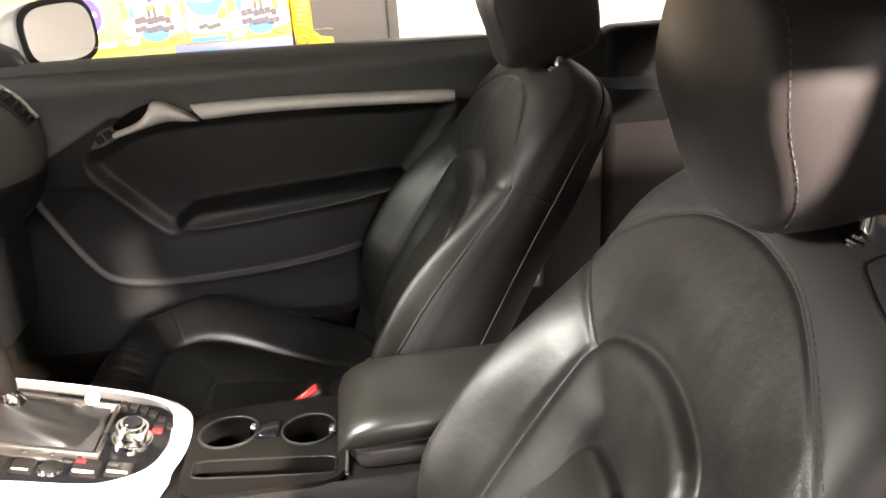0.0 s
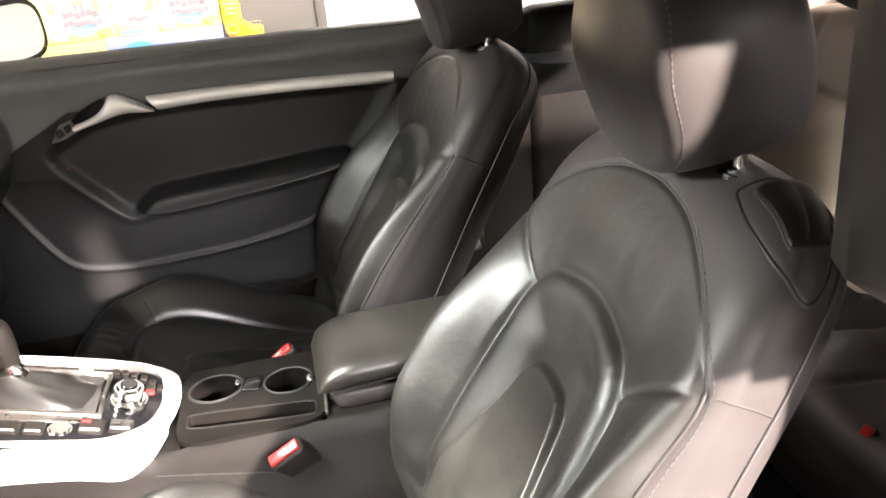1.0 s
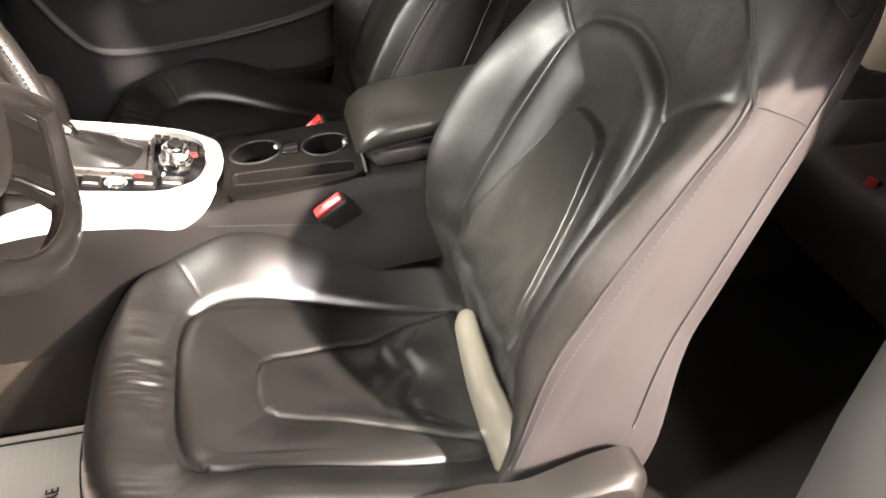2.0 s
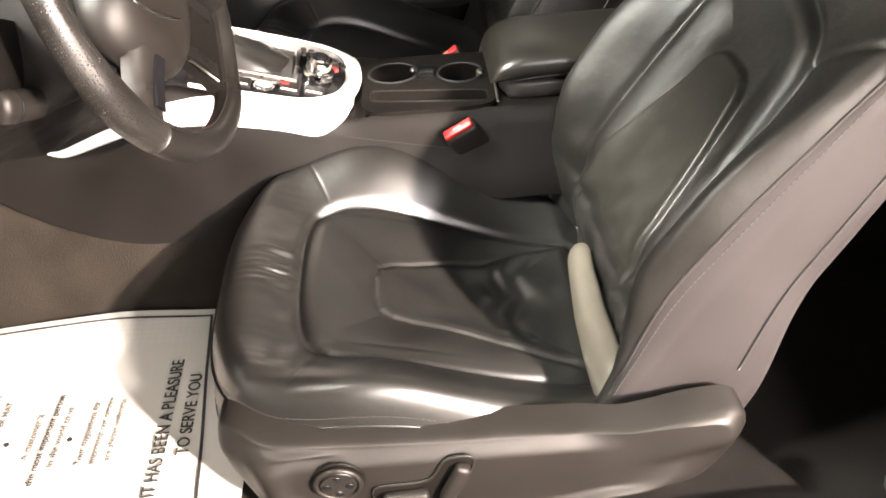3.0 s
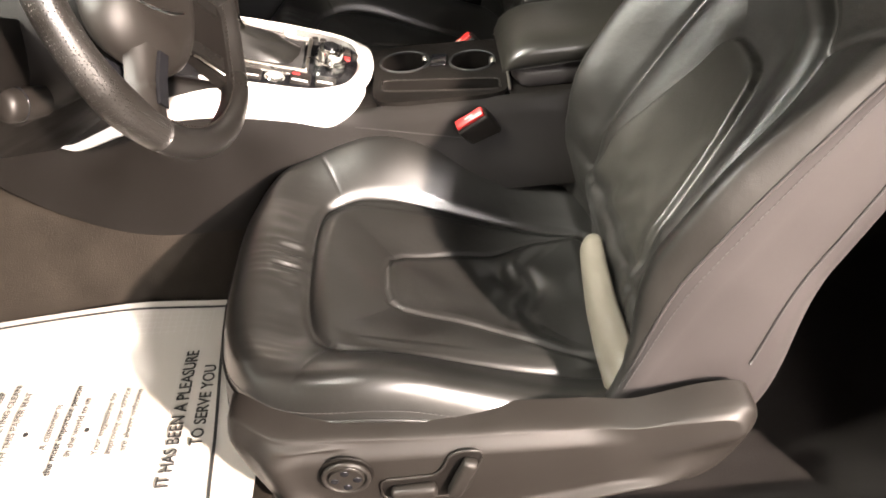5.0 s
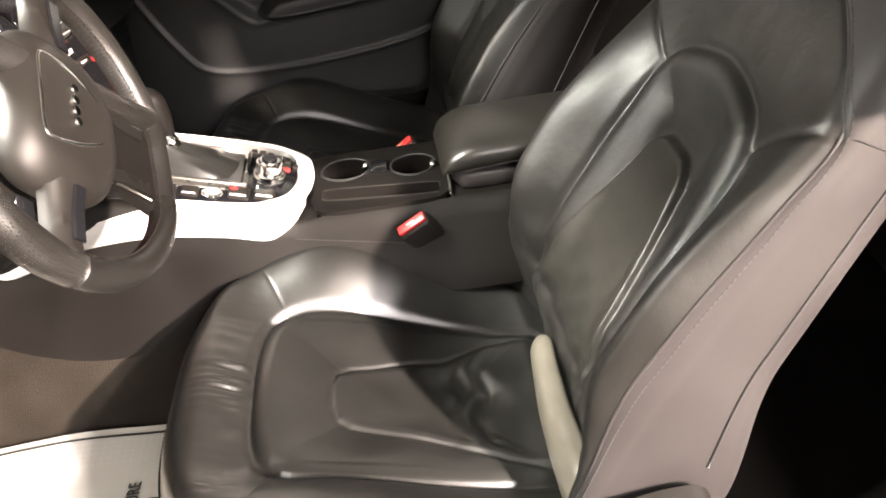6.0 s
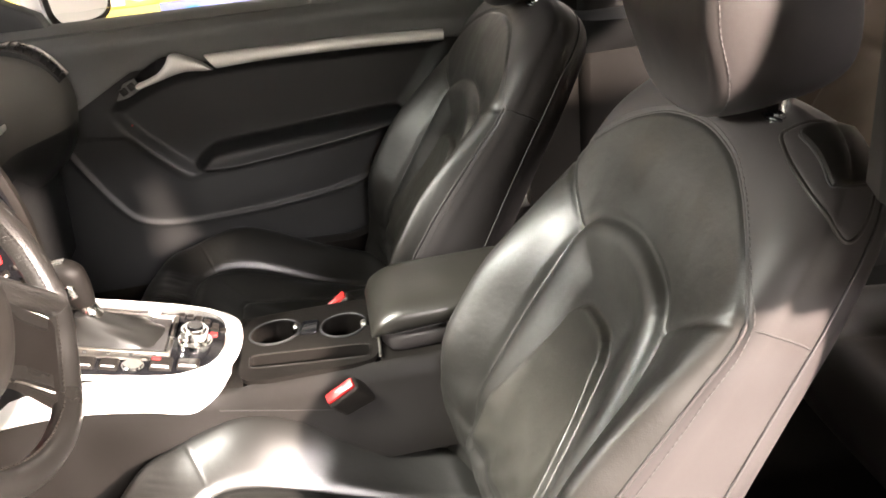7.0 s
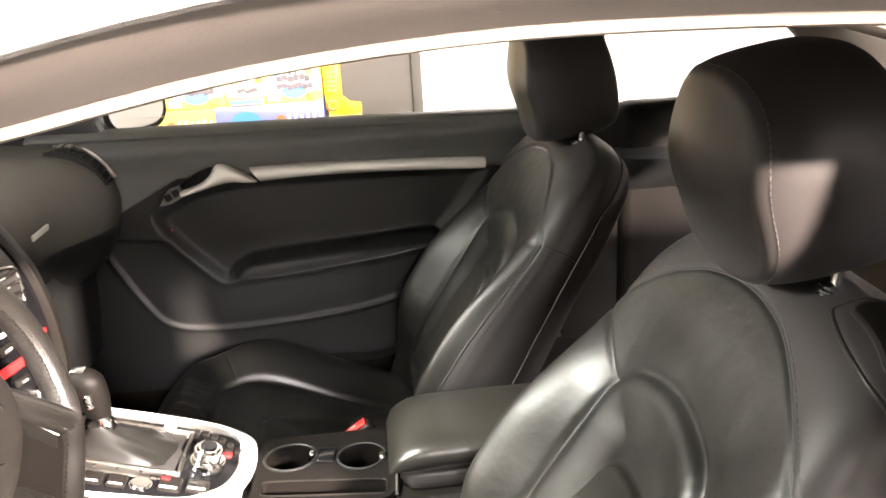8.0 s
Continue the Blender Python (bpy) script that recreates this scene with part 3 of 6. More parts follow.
def seat_base_trim(seat, side):
    """Plastic side trim of the seat base; side -1 is the driver's door side."""
    line = [(-0.454, 0.412), (-0.452, 0.375), (-0.435, 0.335), (-0.390, 0.294), (-0.30, 0.272), (-0.15, 0.262), (-0.04, 0.270), (0.06, 0.288), (0.130, 0.300), (0.165, 0.346),
            (0.181, 0.396), (0.168, 0.424), (0.125, 0.427), (0.065, 0.414), (0.015, 0.403), (-0.03, 0.402), (-0.10, 0.406), (-0.21, 0.410), (-0.32, 0.417), (-0.40, 0.423), (-0.440, 0.424)]
    line = [(x, z - FLOOR) for x, z in curve_through(line, 140, True)]
    y0, y1 = (-0.318, 0.045) if side < 0 else (0.272, 0.045)
    trim = part("base_trim", moulded(line, (-0.14, 0.350 - FLOOR), y0, y1, side), PLASTIC, seat, "black plastic side trim with raised lower lip")
    if side < 0:
        kz = 0.371 - FLOOR
        dish = part("knob_dish", rounded_disc(0.033, 0.004, bevel=0.0015), DARK_PLASTIC, trim, m=pose(-0.310, -0.3185, kz, 90))
        ring = tube([(0.0265 * math.cos(a), 0.0265 * math.sin(a), 0) for a in np.linspace(0, 2 * np.pi, 36, endpoint=False)], 0.0035, 8, True)
        part("knob_rim", ring, PLASTIC, dish, m=pose(0, 0, 0.006))
        knob = part("lumbar_knob", rounded_disc(0.0245, 0.010, bevel=0.004), PLASTIC, trim, "round four-way lumbar knob", m=pose(-0.310, -0.323, kz, 90))
        for k in range(4):
            w = k * 1.5708
            part("knob_dot", rounded_disc(0.0052, 0.003, 14, 0.0012), GLOSS, knob, m=pose(0.0135 * math.cos(w), 0.0135 * math.sin(w), 0.005))
        hollow = curve_through([(-0.272, 0.345), (-0.262, 0.353), (-0.212, 0.355), (-0.196, 0.366), (-0.183, 0.392), (-0.160, 0.398), (-0.148, 0.392), (-0.150, 0.375),
                                (-0.172, 0.318), (-0.196, 0.311), (-0.262, 0.316), (-0.272, 0.325)], 60, True)
        dish = part("switch_dish", prism([(x, z - FLOOR) for x, z in hollow], 0.003, "xz", -0.3200, 0.001, 2), DARK_PLASTIC, trim)
        part("dish_rim", tube([(x, -0.3200, z - FLOOR) for x, z in hollow], 0.0018, 8, True), PLASTIC, dish)
        part("slide_switch", block((0.056, 0.016, 0.020), bevel=0.006), PLASTIC, trim, m=pose(-0.232, -0.327, 0.335 - FLOOR, 0, -3))
        part("recline_switch", block((0.019, 0.016, 0.068), bevel=0.006), PLASTIC, trim, m=pose(-0.172, -0.327, 0.356 - FLOOR, 0, 22))


def build_seat(name, label):
    seat = thing(name, label, "car seat", pose(0, 0, FLOOR), group="front seats")
    part("cushion", cushion_mesh(), SHINY_LEATHER, seat, "black leather seat cushion, creased and worn shiny")
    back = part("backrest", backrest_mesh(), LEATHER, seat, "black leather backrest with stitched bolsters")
    part("headrest", headrest_mesh(), LIT_SIDE_LEATHER, seat, "black leather headrest on two posts")
    for s in (-1, 1):
        part("headrest_post", tube([(0.375, BACK_OFF + s * 0.084, 0.90 - FLOOR), (0.400, BACK_OFF + s * 0.084, 0.97 - FLOOR), (0.404, BACK_OFF + s * 0.084, 1.02 - FLOOR)], 0.0065, 14), CHROME, seat, "chrome headrest post")
        part("post_collar", rounded_disc(0.019, 0.010, 24, 0.004), GLOSS, seat, m=pose(0.396, BACK_OFF + s * 0.084, 0.962 - FLOOR, 0, 20))
    part("piping", tube(back_points(OUTER, -0.001), 0.0022, 8), LIT_SIDE_LEATHER, back)
    roll = []
    for v in np.concatenate([np.linspace(-0.236, -0.20, 5), np.linspace(-0.19, 0.02, 26), np.linspace(0.024, 0.042, 6)]):
        end = math.sqrt(max(0.02, 1 - max(0.0, (v - 0.018) / 0.025) ** 2))
        r = (0.0215 - 0.030 * max(0.0, v + 0.19)) * end
        ring = [(np.sign(math.cos(w)) * abs(math.cos(w)) ** 0.9 * r, np.sign(math.sin(w)) * abs(math.sin(w)) ** 0.9 * r * 1.25) for w in np.linspace(0, 2 * np.pi, 28, endpoint=False)]
        roll.append([(0.045 + 0.004 * math.sin(v * 17) + a + 0.35 * b, v, 0.396 - FLOOR + 0.14 * v + b + 0.0012 * math.sin(90 * v + 30 * a)) for a, b in ring])
    roll = loft(roll)
    # highlight along the roll comes from its pale colour
    part("foot_roll", roll, HIGHLIGHT_LEATHER, back, "shiny worn leather roll along the foot of the backrest, highlight put into its colour")
    part("rear_piping", tube(flank_points(np.linspace(-0.20 * np.pi, 1.20 * np.pi, 150), BACK_FLANK - 0.002), 0.0018, 8), PIPING, back)
    for s in (-1, 1):
        a = math.atan2(0.505 - BACK_MID[1], s * 0.256)
        part("flank_seam", tube(np.concatenate([back_points([(s * 0.252, 0.504)]), flank_points(a, np.linspace(0.020, BACK_FLANK, 10), 0.999)]), 0.0013, 6), DARK, back)
    cushion = [o for o in seat.children if o.name.startswith("cushion")][0]
    part("piping", tube(cushion_edge(0.030), 0.0022, 8, True), SHINY_LEATHER, cushion)
    row = cushion_edge(0.024, 1.006)
    part("stitching", stitches(row + row[:1]), STITCH, cushion)
    row = back_points([(v * 1.026, h + (0.006 if h > 0.5 else 0)) for v, h in OUTER], 0.0004)
    part("stitching", stitches(row), STITCH, back)
    part("headrest_stitching", stitches(headrest_seam(), 0.004, 0.003, 0.001), STITCH, seat)
    for s in (-1, 1):
        seat_base_trim(seat, s)
        part("seat_rail", block((0.60, 0.030, 0.030), bevel=0.004), STEEL, seat, m=pose(-0.13, s * 0.245, 0.030))
        for x in (-0.33, 0.05):
            part("rail_bracket", block((0.06, 0.045, 0.05), bevel=0.006), STEEL, seat, m=pose(x, s * 0.245, 0.045))
        part("seat_frame", block((0.46, 0.03, 0.04), bevel=0.006), DARK, seat, m=pose(-0.15, s * 0.22, 0.048))
    part("seat_pan", block((0.40, 0.42, 0.02), bevel=0.008), DARK, seat, m=pose(-0.20, 0, 0.030))
    part("rail_foot", block((0.058, 0.030, 0.012), bevel=0.003), STEEL, seat, "bright steel foot of the seat rail", m=pose(-0.028, -0.308, 0.008))
    part("rail_foot_lip", block((0.058, 0.008, 0.010), bevel=0.002), STEEL, seat, m=pose(-0.028, -0.318, 0.016))
    for x, rad, mat in ((-0.226, 0.009, COPPER), (-0.158, 0.009, COPPER), (-0.320, 0.005, STEEL), (-0.264, 0.005, STEEL)):
        part("rail_bolt", rounded_disc(rad, 0.014, 18, 0.002), mat, seat, m=pose(x, -0.306, 0.008))
    return seat


def edge_points(places, out):
    """Places on the edge of the backrest, from rows of (angle, q): q from 0 at its front over the rounding (0.5) to 1 at the rear piping; out lifts them off."""
    places = np.array(places, float)

    def at(a, k):
        w, t = np.minimum(k, 0.5) * np.pi, np.maximum(0.0, 2 * k - 1)
        sc = np.where(k < 0.5, BACK_S0 + (1 - BACK_S0) * np.sin(w), 1 + 0.012 * np.sin(np.pi * t))
        d = np.where(k < 0.5, BACK_FRONT * (1 - np.cos(w)), BACK_FRONT + (BACK_FLANK - BACK_FRONT) * t)
        rad = back_radius(a) * sc
        v, h = BACK_MID[0] + rad * np.cos(a), BACK_MID[1] + rad * np.sin(a)
        return back_world(v, h, back_shift(v, h, d - back_front(v, h) * step(BACK_FLANK - d, 0.0, BACK_FLANK)))
    a, q = places.T
    p = at(a, q)
    n = np.cross(at(a, q + 0.02) - p, at(a + 0.02, q) - p)
    n /= np.linalg.norm(n, axis=1)[:, None]
    n *= np.sign(np.sum(n * (p - np.array([0.30, BACK_OFF, 0.55])), axis=1))[:, None]
    return p + n * np.broadcast_to(out, len(p))[:, None]


def edge_patch(outline, out, rim, centre):
    """A lid that follows the edge of the backrest inside an outline of (angle, q), with a rounded border."""
    line, centre = np.array(outline), np.array(centre)
    rows = [(t, out) for t in np.linspace(0.02, 0.93, 12)] + [(0.97, out - rim * 0.25), (0.99, out - rim * 0.6), (1.0, out - rim)]
    pts = edge_points(np.concatenate([centre + (line - centre) * t for t, _ in rows]), np.repeat([o for _, o in rows], len(line)))
    return loft([[tuple(p) for p in row] for row in pts.reshape(len(rows), len(line), 3)])


def release_lever(seat, s):
    """Folding lever in a dished teardrop panel on the shoulder by the door; s is the side."""
    side = (lambda a: a) if s < 0 else (lambda a: math.pi - a)
    drop = [(side(a), q) for a, q in curve_through([(1.925, 0.18), (1.908, 0.25), (1.905, 0.50), (1.900, 0.76), (1.99, 0.80), (2.109, 0.80), (2.215, 0.78), (2.252, 0.66), (2.205, 0.41), (2.139, 0.26), (2.035, 0.17)], 70, True)]
    flap = [(side(a), q) for a, q in curve_through([(1.945, 0.27), (1.935, 0.33), (1.920, 0.70), (1.935, 0.74), (2.095, 0.72), (2.115, 0.68), (2.138, 0.42), (2.130, 0.37), (2.05, 0.31), (1.96, 0.26)], 50, True)]
    p = part("release_panel", edge_patch(drop, 0.0025, 0.004, (side(2.06), 0.48)), LIT_SIDE_LEATHER, seat, "black seat-folding release panel")
    part("panel_rim", tube(edge_points(drop, 0.0015), 0.0022, 8, True), PLASTIC, p)
    part("release_lever", edge_patch(flap, 0.008, 0.007, (side(2.03), 0.50)), DARK_PLASTIC, p, "black plastic folding lever")
    part("lever_rim", tube(edge_points(flap, 0.003), 0.0016, 8, True), DARK, p)


driver_seat = build_seat("driver_seat", "black leather driver seat with worn shiny cushion and headrest")
passenger_seat = copy_thing(driver_seat, pose(-0.055, 1.565, FLOOR))
passenger_seat.name = "passenger_seat"
passenger_seat["label"] = "black leather passenger seat beside the closed far door"
driver_seat.matrix_basis = pose(0, 0.825, FLOOR)
release_lever(driver_seat, -1)
release_lever(passenger_seat, 1)

# ---- centre console ----


def deck(x):
    """Height of the console's top."""
    return 0.527 + 0.30 * max(0.0, -0.262 - x)


def console_body():
    secs = []
    for x in np.linspace(-0.92, 0.42, 160):
        z = deck(x) - 0.012 + 0.010 * float(step(np.array([x]), -0.30, -0.25)[0])
        low = 0.345 + 1.9 * max(0.0, -0.62 - x) ** 2 + 0.9 * max(0.0, min(0.2, x + 0.50)) ** 2
        well = z - 0.095 * float(step(np.array([0.108 - abs(x + 0.155)]), 0.0, 0.006)[0])
        secs.append([(x, 1.038, low), (x, 1.052, (low + z) / 2 - 0.03), (x, 1.068, z - 0.075), (x, 1.080, z - 0.03), (x, 1.090, z - 0.006), (x, 1.098, z), (x, 1.100, well), (x, 1.292, well), (x, 1.298, z),
                     (x, 1.318, z - 0.006), (x, 1.325, z - 0.05), (x, 1.33, low)])
    return loft(secs)


console = thing("centre_console", "black centre console with silver frame between the seats", "centre console", pose(0, 0, 0))
body = part("console_body", console_body(), DARK_PLASTIC, console)
part("console_seam", tube([(x, 1.0725 - 0.001, 0.515 - 0.30 * (x + 0.33)) if x < -0.3 else (x, 1.0715, 0.506 - 0.22 * (x + 0.30)) for x in np.linspace(-0.30, 0.03, 20)], 0.0008, 6), DARK, console)


def frame_ring(outer, inner, lift, thick):
    """A strip between two lines on the sloping deck."""
    o, i = curve_through(outer, 90), curve_through(inner, 90)
    secs = []
    for (ox, oy), (ix, iy) in zip(o, i):
        zo, zi = deck(ox) + lift, deck(ix) + lift
        mx, my = (ox + ix) / 2, (oy + iy) / 2
        secs.append([(ox, oy, zo - thick), (ox, oy, zo - 0.002), ((ox * 3 + ix) / 4, (oy * 3 + iy) / 4, zo + 0.001), (mx, my, (zo + zi) / 2 + 0.0015),
                     ((ix * 3 + ox) / 4, (iy * 3 + oy) / 4, zi + 0.001), (ix, iy, zi - 0.002), (ix, iy, zi - thick)])
    return loft(secs)


FRAME_OUT = [(-0.53, 1.091), (-0.49, 1.090), (-0.45, 1.090), (-0.36, 1.092), (-0.312, 1.112), (-0.283, 1.150), (-0.270, 1.205), (-0.270, 1.255),
             (-0.282, 1.298), (-0.33, 1.322), (-0.45, 1.326), (-0.60, 1.318)]
FRAME_IN = [(-0.53, 1.094), (-0.49, 1.096), (-0.45, 1.100), (-0.37, 1.111), (-0.333, 1.132), (-0.308, 1.160), (-0.296, 1.205), (-0.297, 1.250),
            (-0.304, 1.291), (-0.340, 1.317), (-0.45, 1.3225), (-0.60, 1.3155)]
silver = part("silver_frame", frame_ring(FRAME_OUT, FRAME_IN, 0.004, 0.005), ALU, console, "brushed aluminium console frame")


def frame_skirt():
    """The wide silver flank on the driver's side, broader towards the dashboard."""
    secs = []
    for x, top_y, low_y, z, low_z in curve_through([(-0.790, 1.076, 1.062, 0.560, 0.532), (-0.770, 1.080, 1.056, 0.566, 0.524), (-0.739, 1.082, 1.053, 0.574, 0.517), (-0.673, 1.085, 1.054, 0.582, 0.535), (-0.62, 1.086, 1.057, 0.586, 0.548),
                                                    (-0.56, 1.086, 1.058, 0.588, 0.552), (-0.51, 1.087, 1.061, 0.588, 0.549), (-0.47, 1.089, 1.064, 0.584, 0.542), (-0.40, 1.091, 1.067, 0.571, 0.526),
                                                    (-0.345, 1.096, 1.066, 0.555, 0.511), (-0.318, 1.109, 1.070, 0.546, 0.517), (-0.296, 1.132, 1.090, 0.540, 0.525), (-0.281, 1.160, 1.130, 0.536, 0.529)], 50):
        secs.append([(x, top_y + 0.004, z), (x, top_y - 0.006, z - 0.004), (x, (top_y * 2 + low_y) / 3, (2 * z + low_z) / 3), (x, (top_y + 2 * low_y) / 3, (z + 2 * low_z) / 3),
                     (x, low_y, low_z + 0.004), (x, low_y + 0.004, low_z), (x, low_y + 0.02, low_z + 0.002), (x, top_y + 0.008, z - 0.01)])
    return loft(secs)


part("silver_flank", frame_skirt(), ALU, console, "wide brushed aluminium console flank")
inner = [(x + 0.004 if x < -0.3 else x, y) for x, y in FRAME_IN]


def deck_plate(outline, lift, mat, name, parent, thick=0.006, label=""):
    """A plate that lies on the sloping deck."""
    me = prism(outline, thick, "xy", 0, 0.0012, 2)
    for v in me.verts:
        v.co.z += deck(v.co.x) + lift - thick
    return part(name, me, mat, parent, label)


deck_plate([(-0.82, 1.092), (-0.60, 1.093)] + [tuple(p) for p in curve_through(FRAME_IN, 40)[1:-1]] + [(-0.62, 1.303), (-0.82, 1.298)], 0.001, GLOSS, "switch_panel", console, label="gloss black switch panel")


def ring_plate(x0, x1, y0, y1, w, lift, name, mat, parent, label="", h=0.006):
    for a in ((x0, x1, y0, y0 + w), (x0, x1, y1 - w, y1), (x0, x0 + w, y0 + w, y1 - w), (x1 - w, x1, y0 + w, y1 - w)):
        deck_plate([(a[0], a[2]), (a[1], a[2]), (a[1], a[3]), (a[0], a[3])], lift, mat, name, parent, h, label)


ring_plate(-0.545, -0.374, 1.166, 1.288, 0.005, 0.006, "gate_frame", STEEL, console, "bright gear gate frame", 0.008)
deck_plate([(-0.545, 1.148), (-0.374, 1.148), (-0.374, 1.167), (-0.545, 1.167)], 0.004, STEEL, "gate_scale", console)
deck_plate([(-0.535, 1.177), (-0.384, 1.177), (-0.384, 1.278), (-0.535, 1.278)], 0.002, DARK, "gate_floor", console)
for k in range(5):
    x = -0.53 + 0.033 * k
    deck_plate([(x, 1.155), (x + 0.006, 1.155), (x + 0.006, 1.161), (x, 1.161)], 0.0052, RED_LIT if k == 0 else INK, "gear_mark", console, 0.002)


def gear_boot():
    secs = []
    for k, t in enumerate(np.linspace(0, 1, 14)):
        cx, cy = -0.468 - 0.03 * t, 1.222 - 0.006 * t
        w, d = 0.062 * (1 - t) ** 1.3 + 0.014, 0.040 * (1 - t) ** 1.3 + 0.013
        z = deck(-0.46) + 0.002 + 0.050 * t
        ring = []
        for a in np.linspace(0, 2 * np.pi, 36, endpoint=False):
            wob = 1 + 0.06 * math.sin(6 * a + 9 * t) * (1 - t)
            c, s = math.cos(a), math.sin(a)
            ring.append((cx + w * wob * np.sign(c) * abs(c) ** 0.7, cy + d * wob * np.sign(s) * abs(s) ** 0.7, z - 0.28 * (cx + w * c + 0.46) * (1 - t)))
        secs.append(ring)
    return loft(secs)


lever = thing("gear_lever", "black leather gear lever with chrome cap and boot", "gear lever")
part("boot", gear_boot(), SHINY_LEATHER, lever, "creased grey leather boot")
part("shaft", tube([(-0.482, 1.218, 0.628), (-0.488, 1.216, 0.65), (-0.494, 1.214, 0.668)], [0.014, 0.012, 0.014], 16), CHROME, lever)


def lever_knob():
    secs = []
    for t in np.linspace(0, 1, 20):
        z = 0.655 + 0.082 * t
        w = 0.016 + 0.010 * math.sin(min(1, t * 1.15) * math.pi * 0.62)
        w *= math.sqrt(max(0.02, 1 - max(0, (t - 0.72) / 0.28) ** 2))
        cx = -0.490 - 0.016 * t
        secs.append([(cx + 1.10 * w * math.cos(a), 1.212 + 0.85 * w * math.sin(a), z) for a in np.linspace(0, 2 * np.pi, 28, endpoint=False)])
    return loft(secs)


knob = part("knob", lever_knob(), DARK_PLASTIC, lever, "black gear knob")
part("cap", block((0.022, 0.018, 0.006), bevel=0.003), CHROME, knob, m=pose(-0.507, 1.210, 0.736))
part("lock_button", block((0.014, 0.010, 0.024), bevel=0.0045), CHROME, knob, m=pose(-0.494, 1.191, 0.690, 0, -10))

# rotary control and switches
part("control_knob_base", rounded_disc(0.027, 0.016, 36, 0.003), CHROME, console, m=pose(-0.338, 1.200, deck(-0.338) + 0.010, 0, 16))
part("control_knob", rounded_disc(0.0215, 0.026, 36, 0.005), CHROME, console, "knurled chrome rotary control", m=pose(-0.335, 1.200, deck(-0.338) + 0.026, 0, 16))
part("knob_top", rounded_disc(0.013, 0.003, 24, 0.001), GLOSS, console, m=pose(-0.331, 1.200, deck(-0.338) + 0.040, 0, 16))
for x, y, r in [(-0.312, 1.238, 0.2), (-0.312, 1.252, 0.2)]:
    deck_plate([(x - 0.009, y - 0.005), (x + 0.004, y - 0.005), (x + 0.004, y + 0.005), (x - 0.009, y + 0.005)], 0.004, RED if y < 1.245 else PLASTIC, "mode_button", console)
part("start_button", rounded_disc(0.0165, 0.008, 32, 0.003), CHROME, console, "round chrome start button", m=pose(-0.422, 1.130, deck(-0.422) + 0.003, 0, 16))
for k, x in enumerate((-0.520, -0.487, -0.454)):
    deck_plate([(x - 0.013, 1.116), (x + 0.012, 1.116), (x + 0.012, 1.144), (x - 0.013, 1.144)], 0.006, PLASTIC, "console_switch", console)
    deck_plate([(x - 0.010, 1.119), (x + 0.009, 1.119), (x + 0.009, 1.122), (x - 0.010, 1.122)], 0.0072, ALU, "switch_mark", console, 0.002)
for k, x in enumerate((-0.382, -0.343)):
    deck_plate([(x - 0.016, 1.122 + 0.006 * k), (x + 0.015, 1.122 + 0.006 * k), (x + 0.015, 1.156), (x - 0.016, 1.156)], 0.006, PLASTIC, "console_switch", console)
    deck_plate([(x - 0.013, 1.126 + 0.006 * k), (x + 0.012, 1.126 + 0.006 * k), (x + 0.012, 1.131 + 0.006 * k), (x - 0.013, 1.131 + 0.006 * k)], 0.0072, ALU, "switch_mark", console, 0.002)
    deck_plate([(x - 0.014, 1.145), (x - 0.002, 1.145), (x - 0.002, 1.152), (x - 0.014, 1.152)], 0.0074, RED if k == 0 else INK, "switch_lamp", console, 0.002)
for k in range(6):
    x = -0.37 + 0.014 * k
    y = 1.294 - 0.0016 * k * k
    deck_plate([(x - 0.005, y - 0.008), (x + 0.005, y - 0.008), (x + 0.005, y + 0.004), (x - 0.005, y + 0.004)], 0.005, PLASTIC, "small_switch", console)
for k in range(7):
    y = 1.296
    deck_plate([(-0.60, y - 0.003 - 0.0055 * k), (-0.46, y - 0.003 - 0.0055 * k), (-0.46, y - 0.0005 - 0.0055 * k), (-0.60, y - 0.0005 - 0.0055 * k)], 0.004, PLASTIC, "rib", console, 0.003)
part("ash_latch", rounded_disc(0.010, 0.012, 20, 0.003), CHROME, console, "small chrome latch", m=pose(-0.410, 1.285, deck(-0.41) + 0.012, 70, 0, 20))


def panel_with_holes(outer, holes, z, depth):
    """A flat panel with wells let into it."""
    bm = bmesh.new()
    loops = []
    for line in (outer, *holes):
        vs = [bm.verts.new((x, y, z)) for x, y in line]
        es = [bm.edges.new((a, b)) for a, b in zip(vs, vs[1:] + vs[:1])]
        loops.append((vs, es))
    bmesh.ops.triangle_fill(bm, use_beauty=True, edges=[e for _, es in loops for e in es])
    lids = [f for f in bm.faces if any(inside(np.array([f.calc_center_median().x]), np.array([f.calc_center_median().y]), line)[0] > 0 for line in holes)]
    bmesh.ops.delete(bm, geom=lids, context="FACES_ONLY")
    for (vs, es), dp in zip(loops[1:], depth):
        low = [bm.verts.new((v.co.x, v.co.y, z - dp)) for v in vs]
        for i in range(len(vs)):
            j = (i + 1) % len(vs)
            bm.faces.new((vs[i], vs[j], low[j], low[i]))
        bm.faces.new(low)
    vs = loops[0][0]
    low = [bm.verts.new((v.co.x, v.co.y, z - 0.008)) for v in vs]
    for i in range(len(vs)):
        j = (i + 1) % len(vs)
        bm.faces.new((vs[j], vs[i], low[i], low[j]))
    bmesh.ops.recalc_face_normals(bm, faces=bm.faces[:])
    return smooth_bm(bm, 35)


